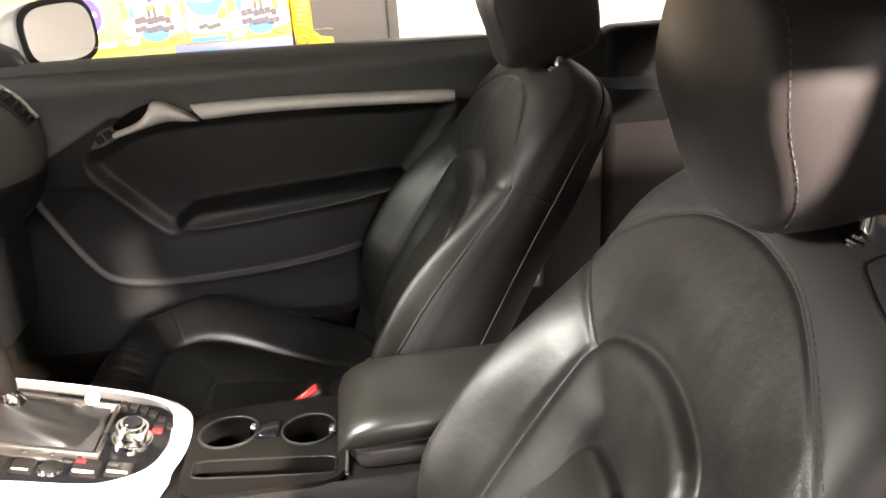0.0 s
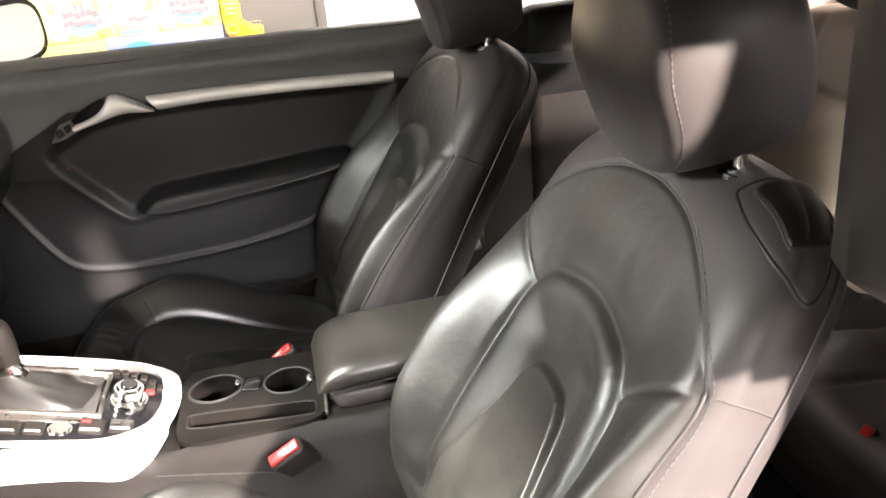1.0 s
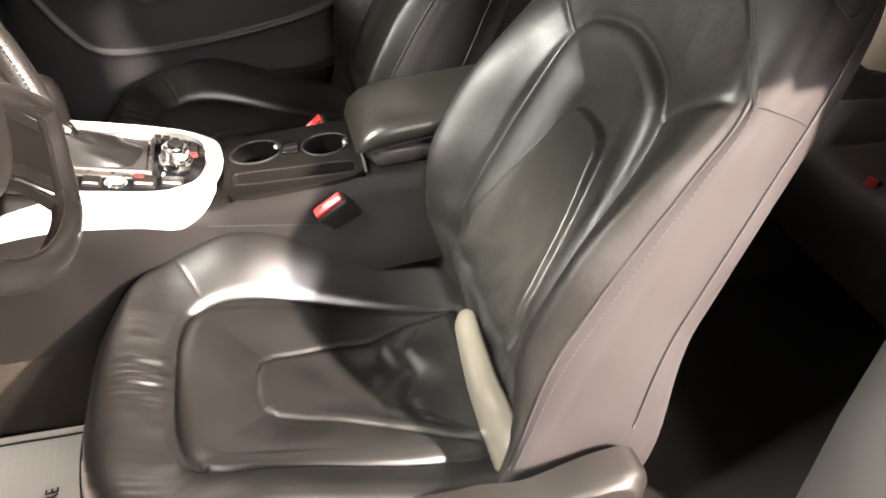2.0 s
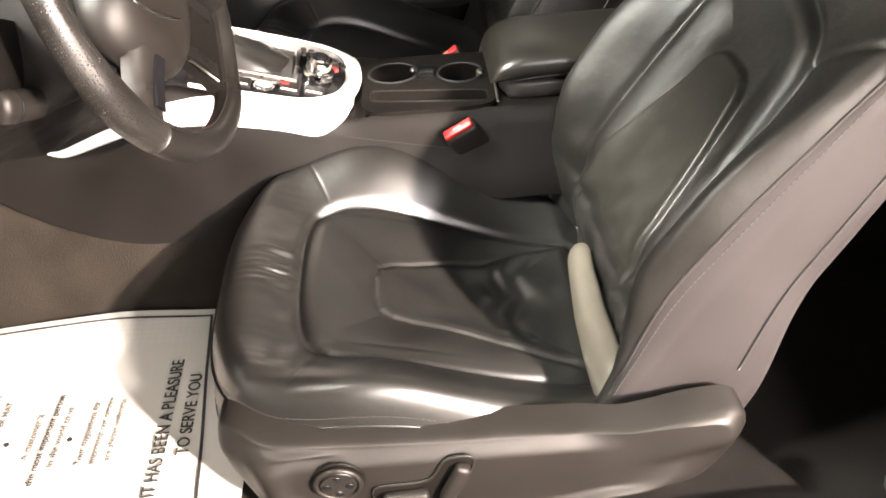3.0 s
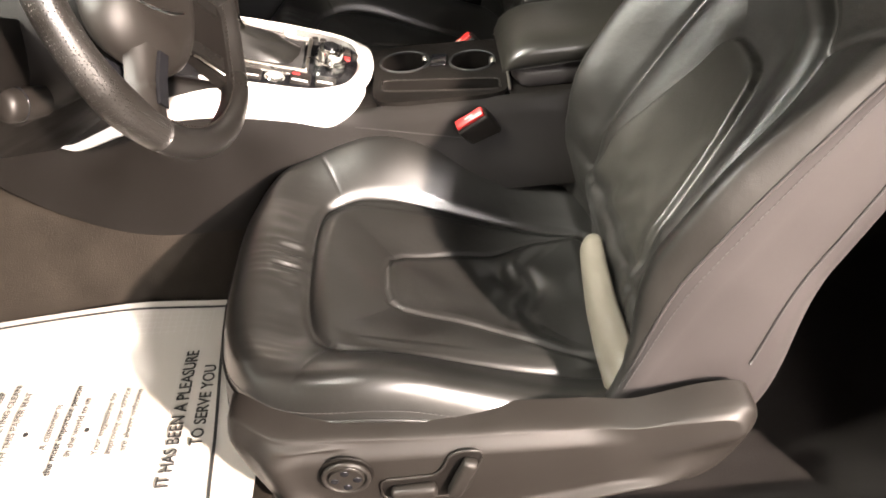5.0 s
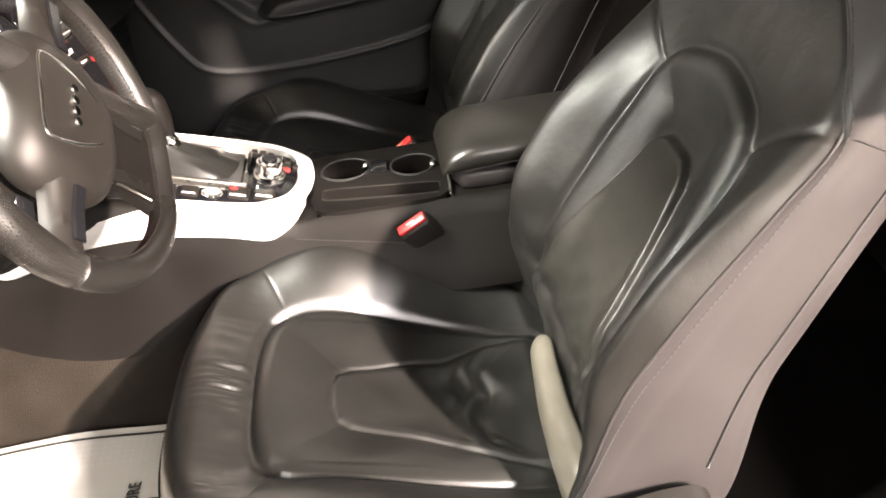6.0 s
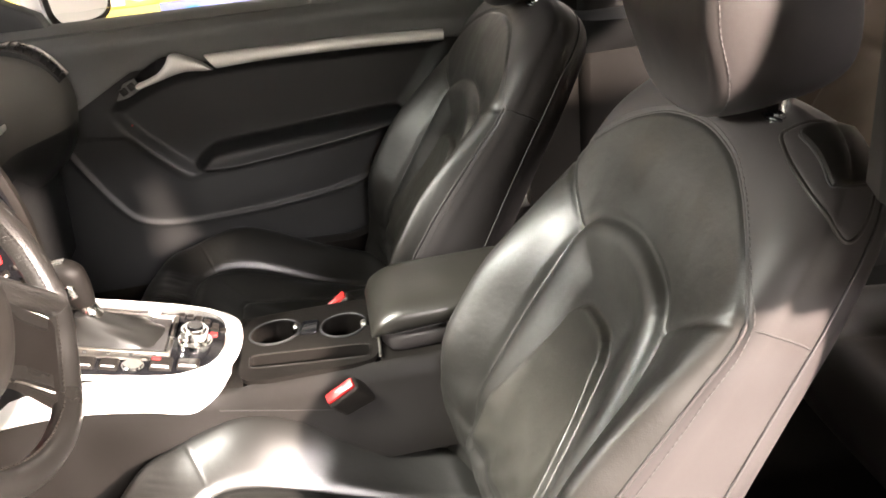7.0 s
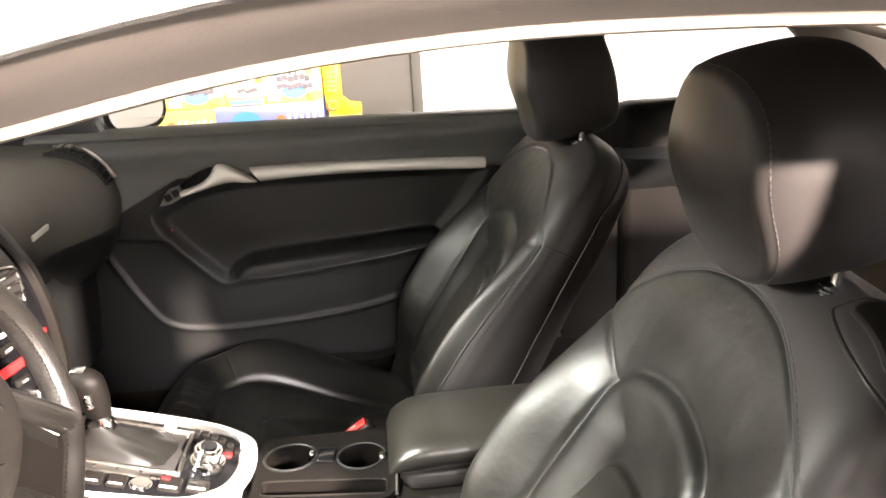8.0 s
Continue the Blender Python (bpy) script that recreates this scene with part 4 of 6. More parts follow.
def circle(cx, cy, rx, ry, n=40, p=2.0):
    return [(cx + rx * np.sign(math.cos(a)) * abs(math.cos(a)) ** (2 / p), cy + ry * np.sign(math.sin(a)) * abs(math.sin(a)) ** (2 / p))
            for a in np.linspace(0, 2 * np.pi, n, endpoint=False)]


CUPZ = 0.531
CUP_A, CUP_B = circle(-0.213, 1.232, 0.043, 0.038), circle(-0.096, 1.216, 0.039, 0.037)
TRAY = [(x, y - 0.13 * (x + 0.155)) for x, y in circle(-0.155, 1.140, 0.098, 0.019, 40, 8)]
cup_panel = part("cup_panel", panel_with_holes(circle(-0.155, 1.195, 0.113, 0.100, 60, 7), [CUP_A, CUP_B, TRAY], CUPZ, (0.075, 0.075, 0.03)), DARK_PLASTIC, console, "black cup holder insert")
for c in (CUP_A, CUP_B):
    part("cup_rim", tube([(x, y, CUPZ + 0.001) for x, y in c], 0.0022, 8, True), SOFT, cup_panel)
part("tray_rim", tube([(x, y, CUPZ + 0.0005) for x, y in TRAY], 0.0012, 8, True), PLASTIC, cup_panel)
part("cup_bridge", block((0.030, 0.040, 0.010), bevel=0.004), GLOSS, cup_panel, m=pose(-0.154, 1.226, CUPZ + 0.0005, 0, 0, -8))
for x, y in ((-0.178, 1.236), (-0.062, 1.208)):
    part("cup_clip", block((0.011, 0.017, 0.024), bevel=0.005), CHROME if x < -0.1 else STEEL, cup_panel, "bright cup clip", m=pose(x, y, CUPZ - 0.005))
part("cup_trim", tube(curve_through([(-0.050, 1.306, CUPZ + 0.002), (-0.041, 1.29, CUPZ + 0.002), (-0.041, 1.15, CUPZ + 0.002), (-0.043, 1.105, CUPZ)], 50), 0.0024, 8), STEEL, console, "thin bright trim line")

# armrest box
armrest = thing("armrest_box", "black leather armrest lid on the console between the seats", "armrest", pose(0, 0, 0))


def armrest_lid():
    secs = []
    for t in np.linspace(0, 1, 40):
        x = -0.052 + 0.36 * t
        e = min(1.0, t / 0.20)
        k = math.sqrt(max(0.0, 1 - (1 - e) ** 2.2))
        top, low, w = 0.556 + 0.050 * k + 0.002 * t, 0.552 - 0.008 * k + 0.012 * math.sin(min(1, t * 2.2) * math.pi / 2), 0.078 + 0.013 * k
        ring = []
        for a in np.linspace(0, 2 * np.pi, 44, endpoint=False):
            c, s = math.cos(a), math.sin(a)
            mz, hz = (top + low) / 2, (top - low) / 2
            ring.append((x, 1.200 + w * np.sign(c) * abs(c) ** 0.55, mz + hz * np.sign(s) * abs(s) ** 0.70))
        secs.append(ring)
    return loft(secs)


part("lid", armrest_lid(), ARM_LEATHER, armrest, "padded black leather lid, shiny at the front")


def armrest_lower():
    secs = []
    for t in np.linspace(0, 1, 24):
        x = -0.036 + 0.34 * t
        k = math.sqrt(max(0.0, 1 - (1 - min(1, t / 0.10)) ** 2.2))
        w, top, low = 0.070 + 0.017 * k, 0.560, 0.536 - 0.016 * k
        secs.append([(x, 1.200 + w * np.sign(math.cos(a)) * abs(math.cos(a)) ** 0.4, (top + low) / 2 + (top - low) / 2 * np.sign(math.sin(a)) * abs(math.sin(a)) ** 0.4)
                     for a in np.linspace(0, 2 * np.pi, 36, endpoint=False)])
    return loft(secs)


part("box", armrest_lower(), LIT_SIDE_LEATHER, armrest, "dark lower half of the armrest")
part("seam_stitching", stitches([(-0.040 + 0.30 * t, 1.200 - 0.0915 + 0.012 * (1 - min(1, t * 9)) ** 2, 0.5605 + 0.008 * math.sin(min(1, t * 2.2) * math.pi / 2)) for t in np.linspace(0, 1, 40)], 0.004, 0.003, 0.0009), STITCH, armrest)
part("foot", block((0.30, 0.16, 0.03), bevel=0.01), DARK_PLASTIC, armrest, m=pose(0.125, 1.20, 0.522))

# belt buckles


def belt_buckle(at, turn, group="belt buckles"):
    b = thing("seat_belt_buckle", "black seat belt buckle with red release button beside the seat", "belt buckle", Matrix.Translation(at) @ turn, group)
    part("housing", block((0.058, 0.026, 0.085), (0, 0, -0.043), 0.007), PLASTIC, b)
    part("release_button", block((0.050, 0.016, 0.008), (0, 0, 0.001), 0.002), RED, b, "red release button")
    part("button_text", block((0.014, 0.0025, 0.001), (0, 0.001, 0.0052), 0), PAPER, b)
    part("stalk", block((0.046, 0.012, 0.14), (0.004, 0, -0.15), 0.004), DARK, b)
    return b


belt_buckle((-0.113, 1.060, 0.509), pose(0, 0, 0, 26, -30, 0))
belt_buckle((-0.110, 1.352, 0.500), pose(0, 0, 0, 10, -35, 0))

# ---- passenger door ----
DOOR_Y = 1.915
INSET = curve_through([(-0.545, 0.752), (-0.50, 0.800), (-0.43, 0.826), (-0.32, 0.838), (-0.10, 0.838), (0.10, 0.832), (0.214, 0.826), (0.205, 0.795), (0.12, 0.690),
                       (0.08, 0.668), (-0.10, 0.642), (-0.30, 0.622), (-0.395, 0.606), (-0.425, 0.612)], 90, True)
ARM = curve_through([(-0.398, 0.614), (-0.36, 0.652), (-0.33, 0.662), (-0.18, 0.672), (0.06, 0.688), (0.105, 0.682), (0.108, 0.662), (0.08, 0.648), (-0.10, 0.622), (-0.33, 0.602)], 70, True)
POCKET = curve_through([(-0.69, 0.73), (-0.665, 0.668), (-0.60, 0.545), (-0.545, 0.492), (-0.43, 0.476), (-0.25, 0.482), (-0.08, 0.502), (0.03, 0.535), (0.09, 0.60), (0.125, 0.68)], 70)


def door_depth(x, z):
    """How far the door panel stands proud, towards the seats."""
    f = 0.010 * step(z, 0.86, 0.93) + 0.012 * np.exp(-((z - 0.925) / 0.03) ** 2)
    f = f - 0.02 * step(z, 0.93, 0.965)
    ins = inside(x, z, INSET)
    f = f - 0.022 * step(ins, -0.014, 0.022)
    arm = inside(x, z, ARM)
    f = f + 0.068 * step(arm, -0.004, 0.018)
    pk = to_line(x, z, POCKET)
    f = f + 0.0030 * np.exp(-(pk / 0.0055) ** 2)
    poly = [tuple(p) for p in POCKET] + [(0.125, 0.70), (-0.40, 0.70)]
    f = f - 0.004 * step(inside(x, z, poly), 0.0, 0.012) * (1 - step(arm, -0.02, 0.0)) * (1 - step(ins, -0.03, 0.0))
    f = f + 0.006 * (1 - step(z, 0.36, 0.46))
    return f


def door_panel():
    nx, nz = 300, 170
    u, w = np.meshgrid(np.linspace(0, 1, nx), np.linspace(0, 1, nz), indexing="ij")
    x = -0.80 + 1.16 * u
    top = 0.972 - 0.018 * u
    z = 0.33 + (top - 0.33) * w
    y = DOOR_Y - door_depth(x, z)
    pts = np.stack([x, y, z], -1).reshape(-1, 3)
    faces = [(i * nz + j, (i + 1) * nz + j, (i + 1) * nz + j + 1, i * nz + j + 1) for i in range(nx - 1) for j in range(nz - 1)]
    me = mesh_of("door_panel", pts, faces)
    return me


door = thing("passenger_door", "closed passenger door with black panel and silver trim strip", "car door")
part("panel", door_panel(), SOFT, door, "soft black door panel with armrest and pocket")


def upper_pad():
    """The padded upper part of the panel, down to the trim strip and the crease below the switches; its colour carries
    light from above.
    """
    nu, nw = 160, 40
    u, w = np.meshgrid(np.linspace(0, 1, nu), np.linspace(0, 1, nw), indexing="ij")
    x = -0.80 + 1.16 * u
    low = 0.858 - 0.52 * np.maximum(0.0, -0.485 - x) - 0.10 * np.maximum(0.0, x)
    z = low + (0.971 - 0.018 * u - low) * w
    y = DOOR_Y - door_depth(x, z) - 0.0025 * np.minimum(1.0, 30 * w)
    faces = [(i * nw + j, (i + 1) * nw + j, (i + 1) * nw + j + 1, i * nw + j + 1) for i in range(nu - 1) for j in range(nw - 1)]
    return mesh_of("upper_pad", np.stack([x, y, z], -1).reshape(-1, 3), faces)


part("upper_pad", upper_pad(), LIT_PAD_GREY_PLATE, door, "soft upper door pad, coloured lighter as if lit from above")
part("panel_core", block((1.16, 0.075, 0.60), bevel=0.02), SOFT, door, m=pose(-0.22, 1.985, 0.63))
# sill cap in the same lightened colour, for light from above
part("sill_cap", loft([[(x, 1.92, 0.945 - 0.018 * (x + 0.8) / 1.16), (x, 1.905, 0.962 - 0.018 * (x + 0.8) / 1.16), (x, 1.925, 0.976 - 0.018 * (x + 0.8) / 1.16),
                        (x, 1.985, 0.974 - 0.018 * (x + 0.8) / 1.16), (x, 2.0, 0.94)] for x in np.linspace(-0.80, 0.36, 12)]), LIT_PAD_GREY_PLATE, door)


def strip_mesh(top, low, y0, puff, n=60, y_in=0.012):
    t, l = curve_through(top, n), curve_through(low, n)
    secs = []
    for a, b in zip(t, l):
        row = []
        for k in np.linspace(0, 1, 9):
            p = a * (1 - k) + b * k
            row.append((p[0], y0 - puff * math.sin(math.pi * k) ** 0.6, p[1]))
        row.append((b[0], y0 + y_in, b[1]))
        row.append((a[0], y0 + y_in, a[1]))
        secs.append(row)
    return loft(secs)


TOPS = [(-0.318, 0.8735), (-0.20, 0.8740), (-0.06, 0.871), (0.08, 0.865), (0.215, 0.857), (0.222, 0.850)]
LOWS = [(-0.296, 0.842), (-0.19, 0.8455), (-0.06, 0.844), (0.08, 0.839), (0.213, 0.8325), (0.221, 0.838)]
part("trim_strip", strip_mesh(TOPS, LOWS, 1.897, 0.008), ALU, door, "curved brushed aluminium trim strip")
part("door_pull", strip_mesh([(-0.478, 0.832), (-0.43, 0.848), (-0.405, 0.868), (-0.392, 0.886), (-0.372, 0.886), (-0.345, 0.872), (-0.325, 0.860)],
            [(-0.472, 0.822), (-0.43, 0.832), (-0.40, 0.840), (-0.375, 0.845), (-0.355, 0.846), (-0.330, 0.843), (-0.305, 0.842)], 1.888, 0.012), ALU, door, "silver door release handle")
part("pull_recess", prism(curve_through([(-0.48, 0.838), (-0.455, 0.862), (-0.41, 0.882), (-0.39, 0.878), (-0.405, 0.852), (-0.44, 0.838)], 30, True), 0.006, "xz", 1.894, 0.001, 1), GLOSS, door)
part("window_switch", prism([(-0.528, 0.802), (-0.505, 0.838), (-0.478, 0.846), (-0.466, 0.822), (-0.50, 0.806)], 0.014, "xz", 1.888, 0.003, 2), LIT_PAD_GREY_PLATE, door, "grey window switch plate")
for x, z in ((-0.505, 0.822), (-0.486, 0.831)):
    part("switch_key", block((0.016, 0.010, 0.017), bevel=0.003), PLASTIC, door, m=pose(x, 1.886, z, 0, -25))
part("lock_lamp", rounded_disc(0.0022, 0.003, 12, 0.0008), RED, door, m=pose(-0.515, 1.913, 0.737, 90))
part("pane", block((1.10, 0.004, 0.05), bevel=0), GLASS, door, m=pose(-0.23, 1.955, 0.97))

part("mirror_corner", prism([(-1.25, 0.955), (-0.635, 0.962), (-0.650, 1.0), (-0.74, 1.05), (-1.25, 1.20)], 0.05, "xz", 1.93, 0.006), SOFT, door, "black corner cover behind the mirror")

part("front_edge", block((0.55, 0.09, 0.46), bevel=0.02), SOFT, door, m=pose(-1.06, 1.955, 0.735))

# wing mirror on the far door
mirror = thing("wing_mirror", "white wing mirror outside the passenger door", "wing mirror", pose(-0.600, 2.07, 1.016, 0, -3, -31) @ Matrix.Scale(0.95, 4))


def mirror_shell(grow, d0, d1):
    secs = []
    for t in np.linspace(0, 1, 12):
        k = grow * math.sqrt(max(0.03, 1 - (t * 0.96) ** 2.2))
        secs.append([(d0 + (d1 - d0) * t, 0.105 * k * np.sign(math.cos(a)) * abs(math.cos(a)) ** 0.6, 0.075 * k * np.sign(math.sin(a)) * abs(math.sin(a)) ** 0.65)
                     for a in np.linspace(0, 2 * np.pi, 40, endpoint=False)])
    return loft(secs)


part("shell", mirror_shell(1.0, 0.0, -0.13), PAINT, mirror)
part("bezel", mirror_shell(1.0, 0.012, -0.012), PLASTIC, mirror)
part("mirror_pane", prism([(0.092 * np.sign(math.cos(a)) * abs(math.cos(a)) ** 0.6, 0.062 * np.sign(math.sin(a)) * abs(math.sin(a)) ** 0.65)
                           for a in np.linspace(0, 2 * np.pi, 40, endpoint=False)], 0.003, "yz", 0.012, 0), MIRROR, mirror, "bright mirror glass")
part("arm", block((0.07, 0.10, 0.035), bevel=0.012), PLASTIC, mirror, m=pose(-0.05, -0.10, -0.072))

# ---- dashboard ----
dash = thing("dashboard", "black dashboard with round vents below the windscreen", "dashboard")
DASH = [(-1.10, 0.975), (-0.92, 0.968), (-0.78, 0.952), (-0.715, 0.925), (-0.682, 0.885), (-0.672, 0.840), (-0.680, 0.79), (-0.70, 0.735), (-0.74, 0.690), (-0.80, 0.665), (-0.95, 0.66), (-1.10, 0.68)]


def dash_body():
    prof = curve_through(DASH, 60)
    secs = []
    for y in np.concatenate([np.linspace(0.44, 0.47, 4), np.linspace(0.48, 1.84, 60), np.linspace(1.85, 1.895, 5)]):
        end = min(1.0, (1.90 - y) / 0.06)
        edge = 0.05 * (1 - math.sqrt(max(0, 1 - (1 - end) ** 2))) - 0.075 * float(step(np.array([y]), 1.60, 1.80)[0])
        hood = 0.055 * math.exp(-((y - 0.82) / 0.17) ** 4)
        secs.append([(x - edge, y, z - 0.5 * max(0.0, edge) + (hood * float(step(np.array([z]), 0.86, 0.95)[0]))) for x, z in prof])
    return loft(secs)


pad = part("dash_body", dash_body(), LIT_DASH_PAD, dash, "grained black dashboard pad, upper part coloured lighter as lit")
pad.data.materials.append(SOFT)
# lower face and front edge keep the unlit black; the rest is painted lit
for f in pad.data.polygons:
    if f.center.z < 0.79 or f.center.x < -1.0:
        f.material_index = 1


def air_vent(parent, at, turn, w, h, slats, name="air_vent"):
    v = part(name, tube([(0, a, b) for a, b in circle(0, 0, w / 2, h / 2, 44, 3.2)], 0.0055, 10, True), STEEL, parent, "air vent with slats and bright ring", m=Matrix.Translation(at) @ turn)
    part("vent_well", prism(circle(0, 0, w / 2 - 0.003, h / 2 - 0.003, 40, 3.2), 0.01, "yz", -0.022, 0), DARK, v)
    for k in range(slats):
        z = -h / 2 + h * (k + 0.5) / slats
        part("slat", block((0.016, w * 0.88, 0.003), bevel=0.001), PLASTIC, v, m=pose(-0.006, 0, z, 0, 18))
    for k in range(4):
        part("vane", block((0.010, 0.003, h * 0.9), bevel=0.001), PLASTIC, v, m=pose(-0.014, w * (k - 1.5) * 0.22, 0))
    return v


arc = [(-0.729, 0.948), (-0.697, 0.949), (-0.662, 0.934), (-0.635, 0.908), (-0.613, 0.872)]
side_vent = part("air_vent", tube([(x + 0.014, 1.850, z + 0.014) for x, z in curve_through(arc, 24)], 0.004, 10), STEEL, dash, "crescent side vent with bright arc and dark slats")
part("vent_well", loft([[(x + 0.010, 1.796, z + 0.010), (x + 0.010, 1.848, z + 0.010), (x - 0.01, 1.846, z - 0.01), (x - 0.01, 1.800, z - 0.01)] for x, z in curve_through(arc, 20)]), DARK, side_vent)
part("vent_rim", tube([(x + 0.012, 1.795, z + 0.012) for x, z in curve_through(arc, 24)], 0.0025, 8), PLASTIC, side_vent)
for k in range(9):
    x, z = curve_through(arc, 19)[2 * k + 1]
    part("slat", block((0.003, 0.044, 0.010), bevel=0.001), PLASTIC, side_vent, m=pose(x + 0.014, 1.823, z + 0.014, 0, 45, 8))
air_vent(dash, (-0.665, 0.52, 0.86), pose(0, 0, 0, 0, -20, -6), 0.10, 0.07, 4)
part("dash_strip", block((0.004, 0.085, 0.012), bevel=0.002), ALU, dash, "short silver badge strip", m=pose(-0.6715, 1.585, 0.850, 0, 0, 0))
bez = curve_through([(-0.640, 0.945), (-0.597, 0.865), (-0.578, 0.780), (-0.574, 0.690), (-0.582, 0.640), (-0.60, 0.60)], 40)


def stack_at(y, z, out=0.0):
    """A place on the face of the centre stack, which is turned towards the driver."""
    right = float(np.interp(-z, [-q for _, q in bez], [p for p, _ in bez])) - 0.012
    t = (y - 1.05) / 0.285
    return (-0.675 * (1 - t) + right * t + out * 0.96, y - out * 0.26, z)


def on_stack(y, z, out=0.0, roll=0.0):
    return Matrix.Translation(stack_at(y, z, out)) @ pose(0, 0, 0, roll, -4, -16)


stack = part("control_panel", loft([[stack_at(1.05, z), stack_at(1.15, z, 0.001), stack_at(1.25, z, 0.001), stack_at(1.335, z), (-0.78, 1.36, z), (-0.78, 1.03, z)] for z in np.linspace(0.60, 0.94, 24)]), GLOSS, dash, "gloss black centre stack with controls")
part("stack_bezel", loft([[(x - 0.012, 1.334, z), (x, 1.337, z), (x + 0.002, 1.348, z), (x - 0.004, 1.360, z), (x - 0.10, 1.366, z - 0.02), (x - 0.10, 1.340, z - 0.02)] for x, z in bez]), PLASTIC, dash, "curved dark bezel of the centre stack")
for y0 in (1.115, 1.255):
    ring = tube([(0, a, b) for a, b in circle(0, 0, 0.056, 0.038, 44, 4.0)], 0.004, 10, True)
    v = part("air_vent", ring, CHROME, stack, "air vent with slats and bright ring", m=on_stack(y0, 0.845, 0.004))
    part("vent_well", prism(circle(0, 0, 0.053, 0.035, 40, 4.0), 0.003, "yz", -0.003, 0), DARK, v)
    for k in range(4):
        part("slat", block((0.008, 0.098, 0.004), bevel=0.001), PLASTIC, v, m=pose(0.003, 0, -0.025 + 0.017 * k, 0, 20))
        part("slat_edge", block((0.002, 0.045, 0.0015), bevel=0), ALU, v, m=pose(0.0075, 0.01 - 0.004 * k, -0.025 + 0.017 * k))
part("disc_slot", block((0.004, 0.19, 0.008), bevel=0.001), ALU, stack, "silver strip over the radio", m=on_stack(1.185, 0.790, 0.001))
for k in range(5):
    part("radio_key", block((0.007, 0.034, 0.014), bevel=0.002), PLASTIC, stack, m=on_stack(1.10 + 0.046 * k, 0.768, 0.003))
    part("key_mark", block((0.002, 0.014, 0.003), bevel=0), ALU, stack, m=on_stack(1.10 + 0.046 * k, 0.768, 0.0075))
for y, w in ((1.135, 0.058), (1.235, 0.058)):
    part("display", block((0.004, w, 0.015), bevel=0.001), RED_LIT, stack, "glowing red climate display", m=on_stack(y, 0.735, 0.002))
part("warning_lamp", block((0.004, 0.012, 0.007), bevel=0.001), RED_LIT, stack, "small red lamp", m=on_stack(1.318, 0.760, 0.002))
for k in range(6):
    part("stack_key", block((0.008, 0.030, 0.012), bevel=0.003), PLASTIC, stack, m=on_stack(1.083 + 0.042 * k, 0.708, 0.003))
    part("key_mark", block((0.002, 0.010, 0.003), bevel=0), ALU, stack, m=on_stack(1.083 + 0.042 * k, 0.708, 0.0080))
for y in (1.10, 1.275):
    dial = part("dial", rounded_disc(0.020, 0.022, 30, 0.004), CHROME, stack, m=on_stack(y, 0.672, 0.011) @ pose(0, 0, 0, 0, 90))
    part("dial_face", rounded_disc(0.014, 0.003, 24, 0.001), GLOSS, dial, m=pose(0, 0, 0.0115))
for k in range(3):
    part("stack_trim", block((0.004, 0.26, 0.0025), bevel=0.001), ALU, stack, m=on_stack(1.190, 0.640 - 0.013 * k, 0.002))
part("glovebox", loft([[(-0.690, y, 0.74), (-0.698, y, 0.60), (-0.715, y, 0.47), (-0.750, y, 0.425), (-0.98, y, 0.41), (-0.98, y, 0.74)] for y in np.linspace(1.375, 1.885, 8)]), SOFT, dash, "black glovebox face below the dashboard")
# lower knee panel on the driver's side
KNEE = curve_through([(-0.655, 0.86), (-0.618, 0.79), (-0.592, 0.70), (-0.602, 0.632), (-0.650, 0.588), (-0.735, 0.540), (-0.765, 0.534), (-0.80, 0.556), (-0.98, 0.66)], 34)
part("knee_panel", loft([[(x - 0.03 * step(np.array([y]), 1.00, 1.07)[0], y, z) for x, z in [(a, b + min(0.30, 0.55 * max(0.0, 1.04 - y)) * float(step(np.array([0.82 - b]), 0.0, 0.12)[0])) for a, b in KNEE]] + [(-0.98, y, 0.86)] for y in np.linspace(0.46, 1.058, 24)]), DARK_PLASTIC, dash, "black knee panel under the steering column")

# ---- steering column and wheel ----
WHEEL = Matrix.Translation((-0.474, 0.816, 0.865)) @ pose(0, 0, 0, 0, 0, -4) @ Matrix(((0.0, -0.30, 0.954), (1.0, 0.0, 0.0), (0.0, 0.954, 0.30))).to_4x4()
# in the wheel's frame: x across the car, y up the rim, z towards the driver


def rim_line(n=120, r=0.184):
    pts = []
    for a in np.linspace(0, 2 * np.pi, n, endpoint=False):
        x, y = r * math.cos(a), r * math.sin(a)
        y = max(y, -0.173)
        pts.append((x, y, 0))
    p = np.array(pts)
    for _ in range(3):
        p = (np.roll(p, 1, 0) + 2 * p + np.roll(p, -1, 0)) / 4
    return p


wheel = thing("steering_wheel", "black leather three-spoke steering wheel turned off centre", "steering wheel", WHEEL @ pose(0, 0, 0, 0, 0, 36))
RIM = rim_line()
LEATHER_RIM = material("rim_leather", (0.0068, 0.0062, 0.0056), 0.36, vary=0.2, grain=420, bump=0.2, patch=12, kind="leather")


